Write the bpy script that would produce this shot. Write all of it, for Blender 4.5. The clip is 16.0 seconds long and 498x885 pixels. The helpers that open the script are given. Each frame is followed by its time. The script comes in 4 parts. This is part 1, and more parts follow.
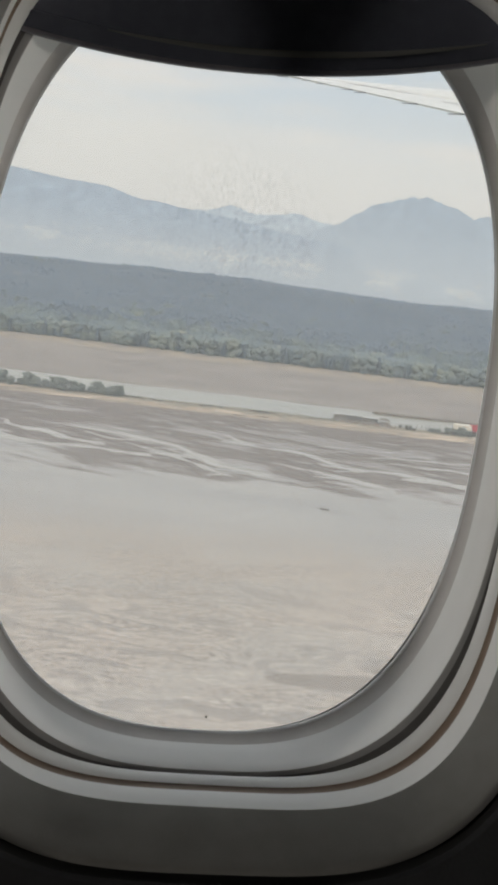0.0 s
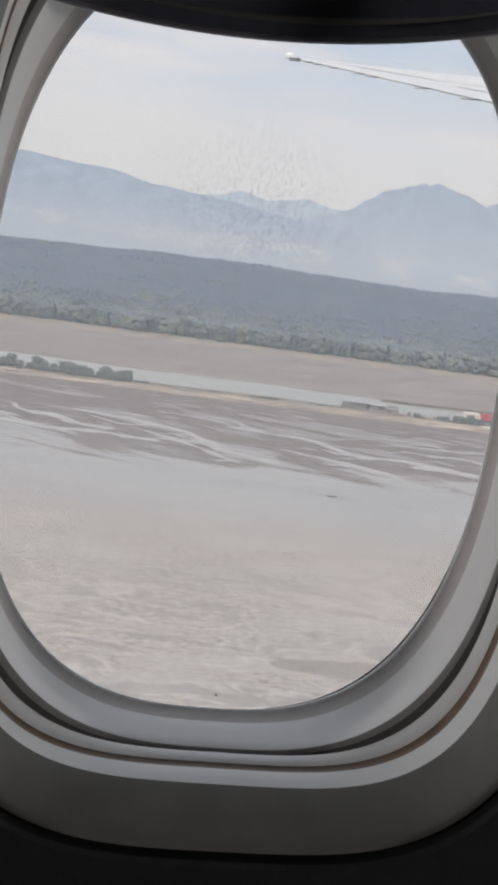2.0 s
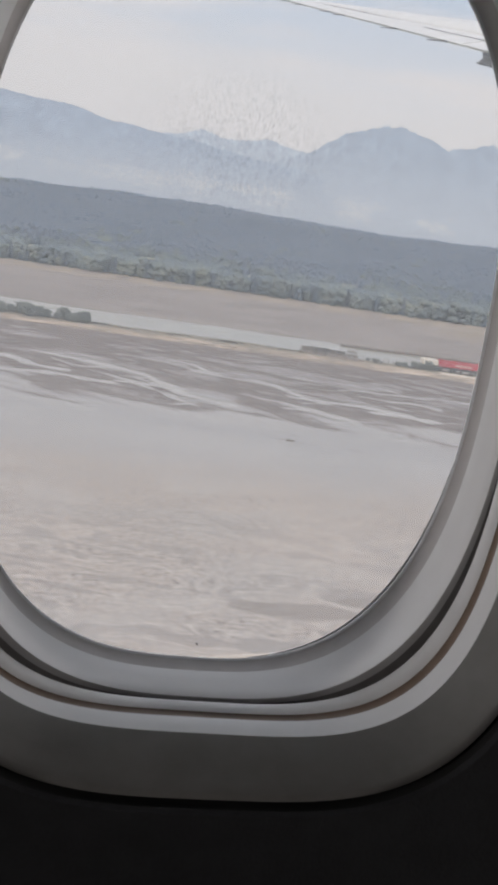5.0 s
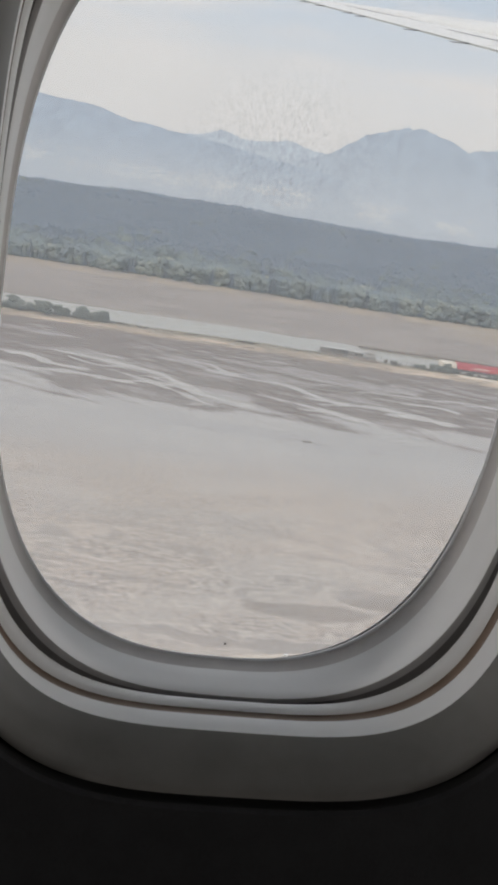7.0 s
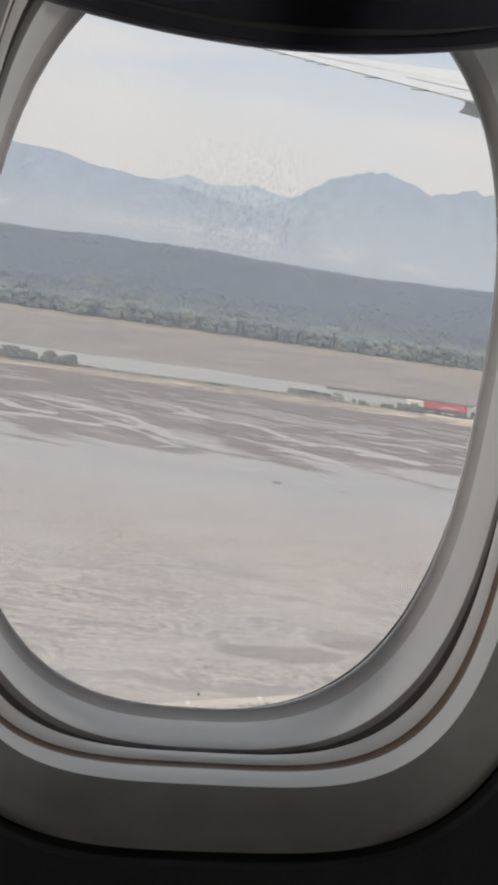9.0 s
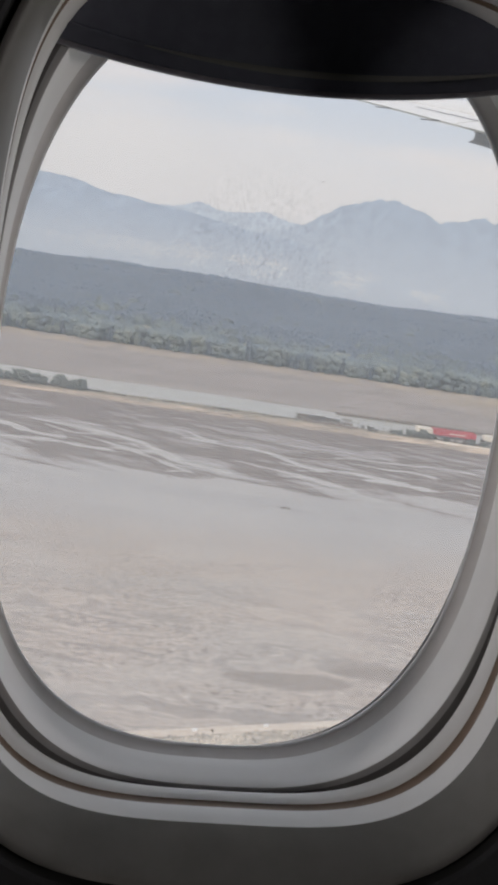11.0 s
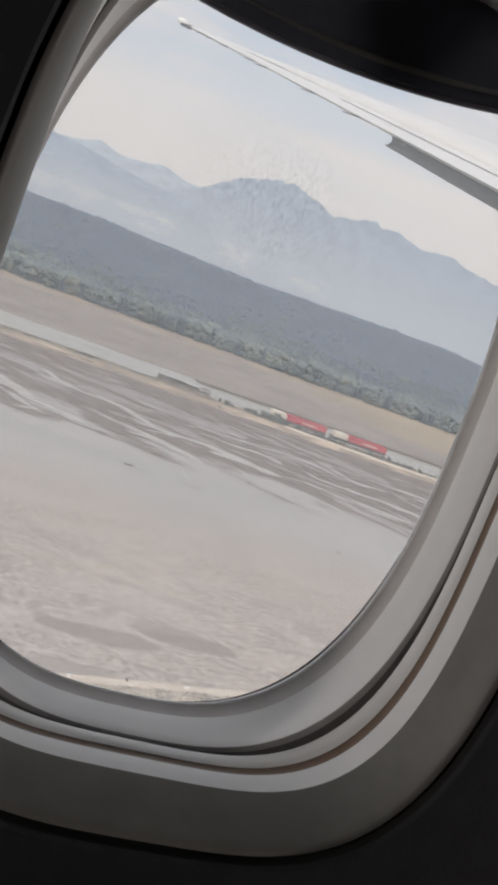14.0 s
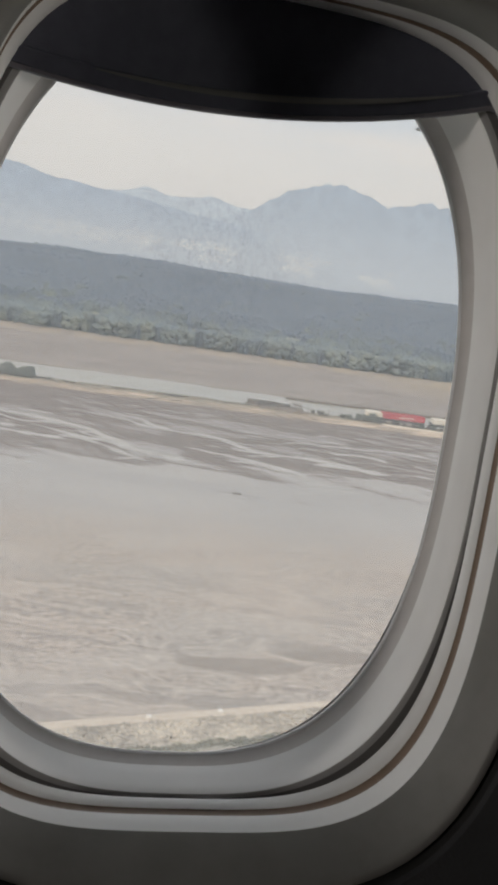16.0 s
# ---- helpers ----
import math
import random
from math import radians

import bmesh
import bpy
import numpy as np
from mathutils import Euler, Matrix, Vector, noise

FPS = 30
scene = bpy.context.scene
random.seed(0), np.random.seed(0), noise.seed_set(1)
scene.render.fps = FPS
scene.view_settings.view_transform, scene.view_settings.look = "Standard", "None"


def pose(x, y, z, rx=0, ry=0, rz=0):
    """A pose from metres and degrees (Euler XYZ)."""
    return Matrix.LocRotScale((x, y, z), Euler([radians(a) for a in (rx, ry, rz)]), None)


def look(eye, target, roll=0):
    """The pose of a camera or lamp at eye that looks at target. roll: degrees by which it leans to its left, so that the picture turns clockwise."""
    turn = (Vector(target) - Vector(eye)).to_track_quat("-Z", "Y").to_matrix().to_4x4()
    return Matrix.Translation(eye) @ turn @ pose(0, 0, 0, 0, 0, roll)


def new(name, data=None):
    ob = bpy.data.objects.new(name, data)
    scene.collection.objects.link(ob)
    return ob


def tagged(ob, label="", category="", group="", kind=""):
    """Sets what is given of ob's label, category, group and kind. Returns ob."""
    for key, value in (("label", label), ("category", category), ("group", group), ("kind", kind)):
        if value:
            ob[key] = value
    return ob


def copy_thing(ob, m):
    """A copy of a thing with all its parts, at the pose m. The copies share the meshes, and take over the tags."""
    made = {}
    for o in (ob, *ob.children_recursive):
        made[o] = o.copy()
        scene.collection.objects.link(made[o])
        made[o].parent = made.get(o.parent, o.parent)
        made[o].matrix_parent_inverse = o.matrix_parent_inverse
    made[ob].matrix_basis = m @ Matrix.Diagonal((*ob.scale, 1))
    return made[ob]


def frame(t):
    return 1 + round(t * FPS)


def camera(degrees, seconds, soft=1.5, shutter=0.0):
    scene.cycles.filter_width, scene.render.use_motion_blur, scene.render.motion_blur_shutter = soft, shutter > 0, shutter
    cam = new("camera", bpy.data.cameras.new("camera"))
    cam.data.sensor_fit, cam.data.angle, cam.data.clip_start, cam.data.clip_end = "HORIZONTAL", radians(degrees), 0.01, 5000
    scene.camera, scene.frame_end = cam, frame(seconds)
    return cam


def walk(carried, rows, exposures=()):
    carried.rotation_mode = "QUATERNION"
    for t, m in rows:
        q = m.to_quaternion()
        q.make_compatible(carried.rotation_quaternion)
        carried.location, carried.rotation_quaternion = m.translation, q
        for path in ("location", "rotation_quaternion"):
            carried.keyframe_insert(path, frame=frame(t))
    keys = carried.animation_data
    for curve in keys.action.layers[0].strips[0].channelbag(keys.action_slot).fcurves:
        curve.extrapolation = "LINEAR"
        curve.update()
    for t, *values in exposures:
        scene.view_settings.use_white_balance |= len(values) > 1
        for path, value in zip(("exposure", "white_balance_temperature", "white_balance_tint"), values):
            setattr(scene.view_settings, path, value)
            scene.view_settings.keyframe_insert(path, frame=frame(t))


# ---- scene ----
# The camera, held by hand in front of a cabin window, and its way.
cam = camera(28, 16.0, soft=3.6)
PATH = [
    (0.0, look((0.0124, -0.5261, 0.0432), (1.5429, 9.1603, -1.9143), 7.09)),
    (0.5, look((0.0093, -0.5210, 0.0397), (1.5933, 9.1572, -1.9157), 7.61)),
    (1.0, look((0.0069, -0.5169, 0.0350), (1.7033, 9.0795, -2.2082), 9.13)),
    (1.5, look((0.0108, -0.5274, 0.0407), (1.2501, 9.1574, -2.1201), 6.36)),
    (2.0, look((0.0112, -0.5207, 0.0362), (1.4748, 9.1459, -2.0651), 7.56)),
    (2.5, look((0.0085, -0.5166, 0.0355), (1.7854, 9.0871, -2.1121), 8.00)),
    (3.0, look((0.0080, -0.5165, 0.0387), (1.7878, 9.0802, -2.1376), 8.08)),
    (3.5, look((0.0064, -0.5155, 0.0372), (1.7910, 9.0718, -2.1760), 8.12)),
    (4.0, look((0.0023, -0.5159, 0.0340), (1.8906, 9.0387, -2.2340), 8.51)),
    (4.5, look((0.0003, -0.5117, 0.0349), (1.9406, 8.9545, -2.5390), 8.72)),
    (7.0, look((-0.0100, -0.5161, 0.0371), (1.7491, 8.9775, -2.5664), 9.14)),
    (7.5, look((-0.0115, -0.5127, 0.0322), (1.7417, 8.9862, -2.5554), 9.15)),
    (8.0, look((-0.0126, -0.5149, 0.0353), (1.8572, 9.0094, -2.3712), 8.79)),
    (8.5, look((-0.0117, -0.5166, 0.0379), (1.9268, 9.0217, -2.2564), 8.95)),
    (9.0, look((-0.0118, -0.5195, 0.0428), (2.0004, 9.0344, -2.1189), 8.62)),
    (11.5, look((-0.0180, -0.5206, 0.0492), (1.8668, 9.1144, -1.8519), 8.91)),
    (12.0, look((-0.0200, -0.5201, 0.0474), (1.9844, 9.1051, -1.7793), 9.28)),
    (12.5, look((-0.0482, -0.5162, 0.0401), (3.2767, 8.7923, -1.4748), 15.26)),
    (13.0, look((-0.0786, -0.5088, 0.0391), (3.2551, 8.7370, -1.8051), 19.82)),
    (13.5, look((-0.0814, -0.5074, 0.0390), (3.2377, 8.7361, -1.8425), 20.51)),
    (14.0, look((-0.0782, -0.5079, 0.0327), (3.2825, 8.7196, -1.8538), 21.53)),
    (14.5, look((-0.0566, -0.5114, 0.0340), (2.8438, 8.8768, -1.8235), 16.53)),
    (15.0, look((-0.0240, -0.5175, 0.0439), (2.5428, 8.9015, -2.1227), 9.98)),
    (15.5, look((-0.0220, -0.5230, 0.0638), (2.4896, 8.9125, -2.0957), 8.59)),
    (16.0, look((-0.0226, -0.5255, 0.0649), (2.3711, 8.9766, -1.9304), 8.77)),
]
LOOKS = [(0.0, 0.05, 6800, 9), (0.5, 0.02, 6570, 13), (1.5, 0.06, 6500, 14), (2.5, 0.0, 6500, 14.5), (4.5, -0.02, 6500, 16), (7.0, 0.0, 6620, 12.5), (7.5, 0.0, 6630, 13), (8.0, 0.01, 6570, 14), (9.0, 0.03, 6640, 13), (11.5, 0.01, 6560, 16), (12.5, 0.0, 6620, 18), (13.5, -0.01, 6730, 15), (14.5, 0.01, 6720, 15), (16.0, 0.0, 6830, 12)]
walk(cam, PATH, LOOKS)

# Light: hazy afternoon sky, sun behind the aircraft.
SUN_WAY = Vector((-0.55, -0.60, 0.58)).normalized()      # towards the sun
world = bpy.data.worlds.new("hazy_sky")
scene.world = world
world.use_nodes = True
wn, wl = world.node_tree.nodes, world.node_tree.links
wn.clear()
w_out = wn.new("ShaderNodeOutputWorld")
w_bg = wn.new("ShaderNodeBackground")
w_sky = wn.new("ShaderNodeTexSky")
w_sky.sky_type = "NISHITA"
w_sky.sun_disc = False
w_sky.sun_elevation = math.asin(SUN_WAY.z)
w_sky.sun_rotation = math.atan2(SUN_WAY.x, SUN_WAY.y)
w_sky.air_density, w_sky.dust_density, w_sky.ozone_density = 1.0, 4.0, 1.0
w_co = wn.new("ShaderNodeTexCoord")
w_map = wn.new("ShaderNodeMapping")
w_map.inputs["Scale"].default_value = (1.3, 1.3, 8.0)
w_cl = wn.new("ShaderNodeTexNoise")
w_cl.inputs["Scale"].default_value = 2.6
w_cl.inputs["Detail"].default_value = 6.0
w_cl.inputs["Roughness"].default_value = 0.55
w_ramp = wn.new("ShaderNodeValToRGB")
w_ramp.color_ramp.elements[0].position, w_ramp.color_ramp.elements[1].position = 0.43, 0.61
w_ramp.color_ramp.elements[0].color = (6.5, 7.6, 8.9, 1)
w_ramp.color_ramp.elements[1].color = (9.9, 9.4, 9.1, 1)
w_mix = wn.new("ShaderNodeMix")
w_mix.data_type = "RGBA"
w_mix.inputs[0].default_value = 0.86
wl.new(w_co.outputs["Generated"], w_map.inputs["Vector"])
wl.new(w_map.outputs["Vector"], w_cl.inputs["Vector"])
wl.new(w_cl.outputs["Fac"], w_ramp.inputs["Fac"])
# paler and warmer air low over the horizon
w_sep = wn.new("ShaderNodeSeparateXYZ")
w_low = wn.new("ShaderNodeMapRange")
w_low.interpolation_type = "SMOOTHSTEP"
w_low.inputs["From Min"].default_value, w_low.inputs["From Max"].default_value = 0.05, 0.19
w_air = wn.new("ShaderNodeMix")
w_air.data_type = "RGBA"
w_air.inputs[6].default_value = (8.9, 8.74, 8.64, 1)
wl.new(w_co.outputs["Generated"], w_sep.inputs["Vector"])
wl.new(w_sep.outputs["Z"], w_low.inputs["Value"])
wl.new(w_low.outputs["Result"], w_air.inputs[0])
wl.new(w_ramp.outputs["Color"], w_air.inputs[7])
wl.new(w_sky.outputs["Color"], w_mix.inputs[6])
wl.new(w_air.outputs[2], w_mix.inputs[7])
wl.new(w_mix.outputs[2], w_bg.inputs["Color"])
w_bg.inputs["Strength"].default_value = 0.1
wl.new(w_bg.outputs["Background"], w_out.inputs["Surface"])

sun_data = bpy.data.lights.new("sun", "SUN")
sun_data.energy, sun_data.angle, sun_data.color = 2.1, radians(2.0), (1.0, 0.95, 0.87)
sun = new("sun", sun_data)
sun.matrix_world = look(SUN_WAY * 100, (0, 0, 0))
scene.view_settings.exposure = 0.0
for lamp_x, watts in ((-7.4, 48.0), (-6.8, 48.0), (6.8, 42.0), (7.4, 42.0)):      # fill lamps, added as daylight from unseen windows in the opposite wall
    day = bpy.data.lights.new("far_window_fill", "AREA")
    day.shape, day.size, day.size_y, day.energy, day.color = "RECTANGLE", 0.27, 0.38, watts, (1.0, 0.97, 0.92)
    lamp = new("far_window_fill", day)
    lamp.matrix_world = look((lamp_x, -2.67, -0.04), (lamp_x * 0.65, 0.0, -0.10))


# ---- materials ----
class Nodes:
    """A small helper for node graphs: makes nodes and joins them."""

    def __init__(self, name):
        self.mat = bpy.data.materials.new(name)
        self.mat.use_nodes = True
        self.tree = self.mat.node_tree
        self.bsdf = self.tree.nodes["Principled BSDF"]
        self.out = self.tree.nodes["Material Output"]

    def node(self, kind, **links):
        n = self.tree.nodes.new(kind)
        for key, value in links.items():
            self.put(n.inputs[key.replace("_", " ")], value)
        return n

    def put(self, socket, value):
        if isinstance(value, bpy.types.NodeSocket):
            self.tree.links.new(value, socket)
        else:
            socket.default_value = value

    def math(self, op, a, b=0.0, c=0.0):
        n = self.tree.nodes.new("ShaderNodeMath")
        n.operation = op
        for s, v in zip(n.inputs, (a, b, c)):
            self.put(s, v)
        return n.outputs[0]

    def step(self, value, lo, hi):
        n = self.tree.nodes.new("ShaderNodeMapRange")
        n.interpolation_type = "SMOOTHSTEP"
        for key, v in (("Value", value), ("From Min", lo), ("From Max", hi)):
            self.put(n.inputs[key], v)
        return n.outputs["Result"]

    def mix(self, fac, a, b):
        n = self.tree.nodes.new("ShaderNodeMix")
        n.data_type = "RGBA"
        self.put(n.inputs["Factor"], fac)
        for key, v in (("A", a), ("B", b)):
            if isinstance(v, tuple) and len(v) == 3:
                v = (*v, 1.0)
            self.put([s for s in n.inputs if s.name == key and s.type == "RGBA"][0], v)
        return [s for s in n.outputs if s.type == "RGBA"][0]

    def where(self, scale=(1, 1, 1), turn=0.0):
        co = self.tree.nodes.new("ShaderNodeTexCoord")
        mp = self.tree.nodes.new("ShaderNodeMapping")
        mp.inputs["Scale"].default_value = scale
        mp.inputs["Rotation"].default_value = (0, 0, turn)
        self.tree.links.new(co.outputs["Object"], mp.inputs["Vector"])
        return mp.outputs["Vector"]

    def along(self, scale, turn):
        """Like where(), but turned before it is stretched, so that long shapes lie along the turned line."""
        mp = self.tree.nodes.new("ShaderNodeMapping")
        mp.inputs["Scale"].default_value = scale
        self.tree.links.new(self.where((1, 1, 1), turn), mp.inputs["Vector"])
        return mp.outputs["Vector"]

    def noise(self, vector, scale=1.0, detail=4.0, rough=0.5, distort=0.0):
        n = self.node("ShaderNodeTexNoise", Vector=vector, Scale=scale, Detail=detail, Roughness=rough, Distortion=distort)
        return n.outputs["Fac"]

    def bump(self, height, strength, distance):
        n = self.node("ShaderNodeBump", Height=height, Strength=strength, Distance=distance)
        self.tree.links.new(n.outputs["Normal"], self.bsdf.inputs["Normal"])


def surface(name, a, b, grain, rough=0.6, metal=0.0, bump=0.1, spread=0.0, depth=0.02):
    """A surface of two colours at two scales (grain: detail per metre), with fine relief."""
    n = Nodes(name)
    v = n.where()
    fine, coarse = n.noise(v, grain, 5.0, 0.6), n.noise(v, grain * 0.13, 3.0)
    both = n.math("ADD", n.math("MULTIPLY", fine, 0.55), n.math("MULTIPLY", coarse, 0.45))
    col = n.mix(n.step(both, 0.36, 0.64), a, b)
    if spread:
        info = n.tree.nodes.new("ShaderNodeObjectInfo")
        hsv = n.node("ShaderNodeHueSaturation", Color=col)
        n.put(hsv.inputs["Value"], n.math("MULTIPLY_ADD", info.outputs["Random"], spread, 1.0 - spread / 2))
        col = hsv.outputs["Color"]
    n.put(n.bsdf.inputs["Base Color"], col)
    n.put(n.bsdf.inputs["Roughness"], n.math("MULTIPLY_ADD", fine, 0.2, rough - 0.1))
    n.bsdf.inputs["Metallic"].default_value = metal
    if bump:
        n.bump(fine, bump, depth)
    return n.mat


# ---- building helpers ----
def mesh_of(name, verts, faces, smooth=False):
    me = bpy.data.meshes.new(name)
    me.from_pydata([tuple(v) for v in verts], [], [tuple(f) for f in faces])
    if smooth:
        me.polygons.foreach_set("use_smooth", [True] * len(me.polygons))
    me.update()
    return me


def part_mesh(name, me, material, parent=None, label=""):
    ob = new(name, me)
    if material and not me.materials:
        me.materials.append(material)
    if parent:
        ob.parent = parent
    if label:
        ob["label"] = label
    return ob


def part(name, bm, material, parent=None, label="", smooth=False):
    me = bpy.data.meshes.new(name)
    bmesh.ops.recalc_face_normals(bm, faces=bm.faces[:])
    bm.to_mesh(me)
    bm.free()
    if smooth:
        me.polygons.foreach_set("use_smooth", [True] * len(me.polygons))
    return part_mesh(name, me, material, parent, label)


def thing(name, m, label, category, group="", kind=""):
    ob = new(name)
    ob.empty_display_size = 0.1
    ob.matrix_world = m
    return tagged(ob, label, category, group, kind)


def box(bm, x0, x1, y0, y1, z0, z1, bevel=0.0):
    made = bmesh.ops.create_cube(bm, size=1.0)["verts"]
    bmesh.ops.transform(bm, matrix=Matrix.Translation(((x0 + x1) / 2, (y0 + y1) / 2, (z0 + z1) / 2))
                        @ Matrix.Diagonal((x1 - x0, y1 - y0, z1 - z0, 1)), verts=made)
    if bevel:
        edges = list({e for v in made for e in v.link_edges})
        bmesh.ops.bevel(bm, geom=edges, offset=bevel, segments=2, affect="EDGES", profile=0.5)


def rod(bm, a, b, r0, r1, sides=8):
    a, b = Vector(a), Vector(b)
    turn = (b - a).to_track_quat("Z", "Y").to_matrix().to_4x4()
    made = bmesh.ops.create_cone(bm, cap_ends=True, segments=sides, radius1=r0, radius2=r1, depth=(b - a).length)["verts"]
    bmesh.ops.transform(bm, matrix=Matrix.Translation((a + b) / 2) @ turn, verts=made)


# ---- colours ----
REVEAL = surface("grey_moulded_plastic", (0.90, 0.89, 0.876), (0.93, 0.92, 0.908), 60, 0.45, bump=0.03, depth=0.001)
RIM = surface("light_grey_plastic", (0.87, 0.865, 0.852), (0.91, 0.905, 0.892), 60, 0.5, bump=0.03, depth=0.001)
BEZEL = surface("warm_grey_plastic", (0.215, 0.208, 0.197), (0.245, 0.238, 0.226), 50, 0.5, bump=0.04, depth=0.001)
# dark and mid grey that paint the shade inside recesses of the surround
RECESS = surface("recess_shade", (0.125, 0.117, 0.114), (0.155, 0.146, 0.142), 80, 0.7, bump=0.05, depth=0.001)
LEDGE = surface("groove_half_shade", (0.37, 0.36, 0.355), (0.42, 0.41, 0.405), 80, 0.6, bump=0.04, depth=0.001)
SEAL = surface("brown_seal", (0.195, 0.132, 0.092), (0.24, 0.168, 0.122), 90, 0.6, bump=0.05, depth=0.001)
BAND = surface("taupe_rubber", (0.66, 0.625, 0.605), (0.72, 0.685, 0.665), 80, 0.6, bump=0.04, depth=0.001)
LIP = surface("pale_rubber", (0.88, 0.88, 0.88), (0.92, 0.92, 0.92), 80, 0.28, bump=0.03, depth=0.001)
VINYL = surface("dark_vinyl", (0.020, 0.020, 0.0225), (0.028, 0.028, 0.0315), 500, 0.72, bump=0.35, depth=0.0008)
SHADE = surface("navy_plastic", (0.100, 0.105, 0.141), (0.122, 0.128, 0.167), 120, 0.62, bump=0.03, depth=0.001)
TRIM = surface("dark_cabin_lining", (0.10, 0.10, 0.10), (0.13, 0.13, 0.128), 8, 0.7, bump=0.05)
CARPET = surface("dark_carpet", (0.03, 0.03, 0.034), (0.05, 0.05, 0.055), 90, 0.95, bump=0.4)
PAINT = surface("white_aircraft_paint", (0.70, 0.695, 0.685), (0.77, 0.765, 0.755), 3, 0.35, bump=0.0)
FLAP = surface("grey_flap_metal", (0.055, 0.057, 0.061), (0.090, 0.093, 0.099), 4, 0.55, 0.1, bump=0.05)
DARK_METAL = surface("dark_metal", (0.06, 0.06, 0.06), (0.10, 0.10, 0.10), 10, 0.5, 0.5, bump=0.05)
LENS = surface("white_lens", (0.85, 0.85, 0.83), (0.9, 0.9, 0.88), 20, 0.15, bump=0.0)
BARK = surface("bark", (0.10, 0.08, 0.06), (0.17, 0.14, 0.11), 3, 0.95, bump=0.3)
# the headland's floor tone has distance haze painted in, hence the blue-grey
HILL = surface("hazed_forest_floor", (0.090, 0.119, 0.157), (0.107, 0.137, 0.176), 0.05, 1.0, bump=0.0)
LAWN = surface("pale_grass", (0.30, 0.315, 0.25), (0.40, 0.40, 0.32), 0.1, 0.95, bump=0.1)
SAND = surface("pale_sand", (0.58, 0.485, 0.385), (0.70, 0.61, 0.50), 0.4, 0.95, bump=0.2, depth=0.1)
ROCK = surface("pale_boulders", (0.22, 0.19, 0.15), (0.60, 0.53, 0.43), 0.6, 0.9, bump=0.4, depth=0.1)
WEED = surface("weedy_rock", (0.10, 0.10, 0.06), (0.20, 0.18, 0.12), 0.7, 0.9, bump=0.4, depth=0.1)
RED = surface("red_hull_paint", (0.42, 0.045, 0.06), (0.52, 0.07, 0.085), 0.4, 0.55, bump=0.05)
CREAM = surface("cream_paint", (0.60, 0.54, 0.45), (0.72, 0.66, 0.56), 0.5, 0.6, bump=0.05)
OLD_WOOD = surface("weathered_wood", (0.13, 0.115, 0.10), (0.24, 0.21, 0.18), 0.8, 0.9, bump=0.3)
ROOF = surface("pale_roof_sheet", (0.38, 0.37, 0.355), (0.50, 0.49, 0.47), 0.5, 0.6, bump=0.1)
WHITE = surface("white_wall_paint", (0.74, 0.74, 0.72), (0.82, 0.82, 0.80), 0.4, 0.7, bump=0.0)


def island_colour(mat_name, dark, light, thin=0.14):
    n = Nodes(mat_name)
    geo = n.tree.nodes.new("ShaderNodeNewGeometry")
    patch = n.noise(geo.outputs["Position"], 0.016, 4.0, 0.65)
    tree = n.noise(geo.outputs["Position"], 0.05, 2.0, 0.5)
    tone = n.math("ADD", n.math("MULTIPLY", n.math("SUBTRACT", patch, 0.40), 1.5), n.math("MULTIPLY", n.math("SUBTRACT", tree, 0.42), 2.0))
    fac = n.math("MULTIPLY_ADD", geo.outputs["Random Per Island"], 0.12, tone)
    col = n.mix(fac, dark, light)
    n.put(n.bsdf.inputs["Base Color"], col)
    n.bsdf.inputs["Roughness"].default_value = 0.95
    n.bsdf.inputs["Specular IOR Level"].default_value = 0.1
    # normals bent up and forward, which evens out the shading of the crowns
    turn = n.node("ShaderNodeVectorMath")
    turn.operation = "MULTIPLY_ADD"
    n.put(turn.inputs[0], geo.outputs["Normal"])
    turn.inputs[1].default_value = (0.07, 0.07, 0.07)
    turn.inputs[2].default_value = (0.0, -0.35, 0.65)
    level = n.node("ShaderNodeVectorMath")
    level.operation = "NORMALIZE"
    n.put(level.inputs[0], turn.outputs[0])
    n.put(n.bsdf.inputs["Normal"], level.outputs[0])
    leaf = n.node("ShaderNodeBsdfTranslucent", Color=col)
    both = n.node("ShaderNodeMixShader")
    both.inputs[0].default_value = thin
    n.put(both.inputs[1], n.bsdf.outputs[0])
    n.put(both.inputs[2], leaf.outputs[0])
    gaps = n.node("ShaderNodeBsdfTransparent")
    airy = n.node("ShaderNodeMixShader")
    airy.inputs[0].default_value = 0.10
    n.put(airy.inputs[1], both.outputs[0])
    n.put(airy.inputs[2], gaps.outputs[0])
    n.put(n.out.inputs["Surface"], airy.outputs[0])
    return n.mat


# edge trees: leaf colours made paler and bluer to paint in haze
EDGE_LEAF = island_colour("hazed_edge_broadleaf", (0.228, 0.286, 0.315), (0.385, 0.415, 0.340), 0.42)
EDGE_CONIFER = island_colour("hazed_edge_conifer", (0.190, 0.250, 0.310), (0.245, 0.300, 0.355), 0.38)
WILLOW = island_colour("willow_green", (0.175, 0.195, 0.172), (0.275, 0.290, 0.245))


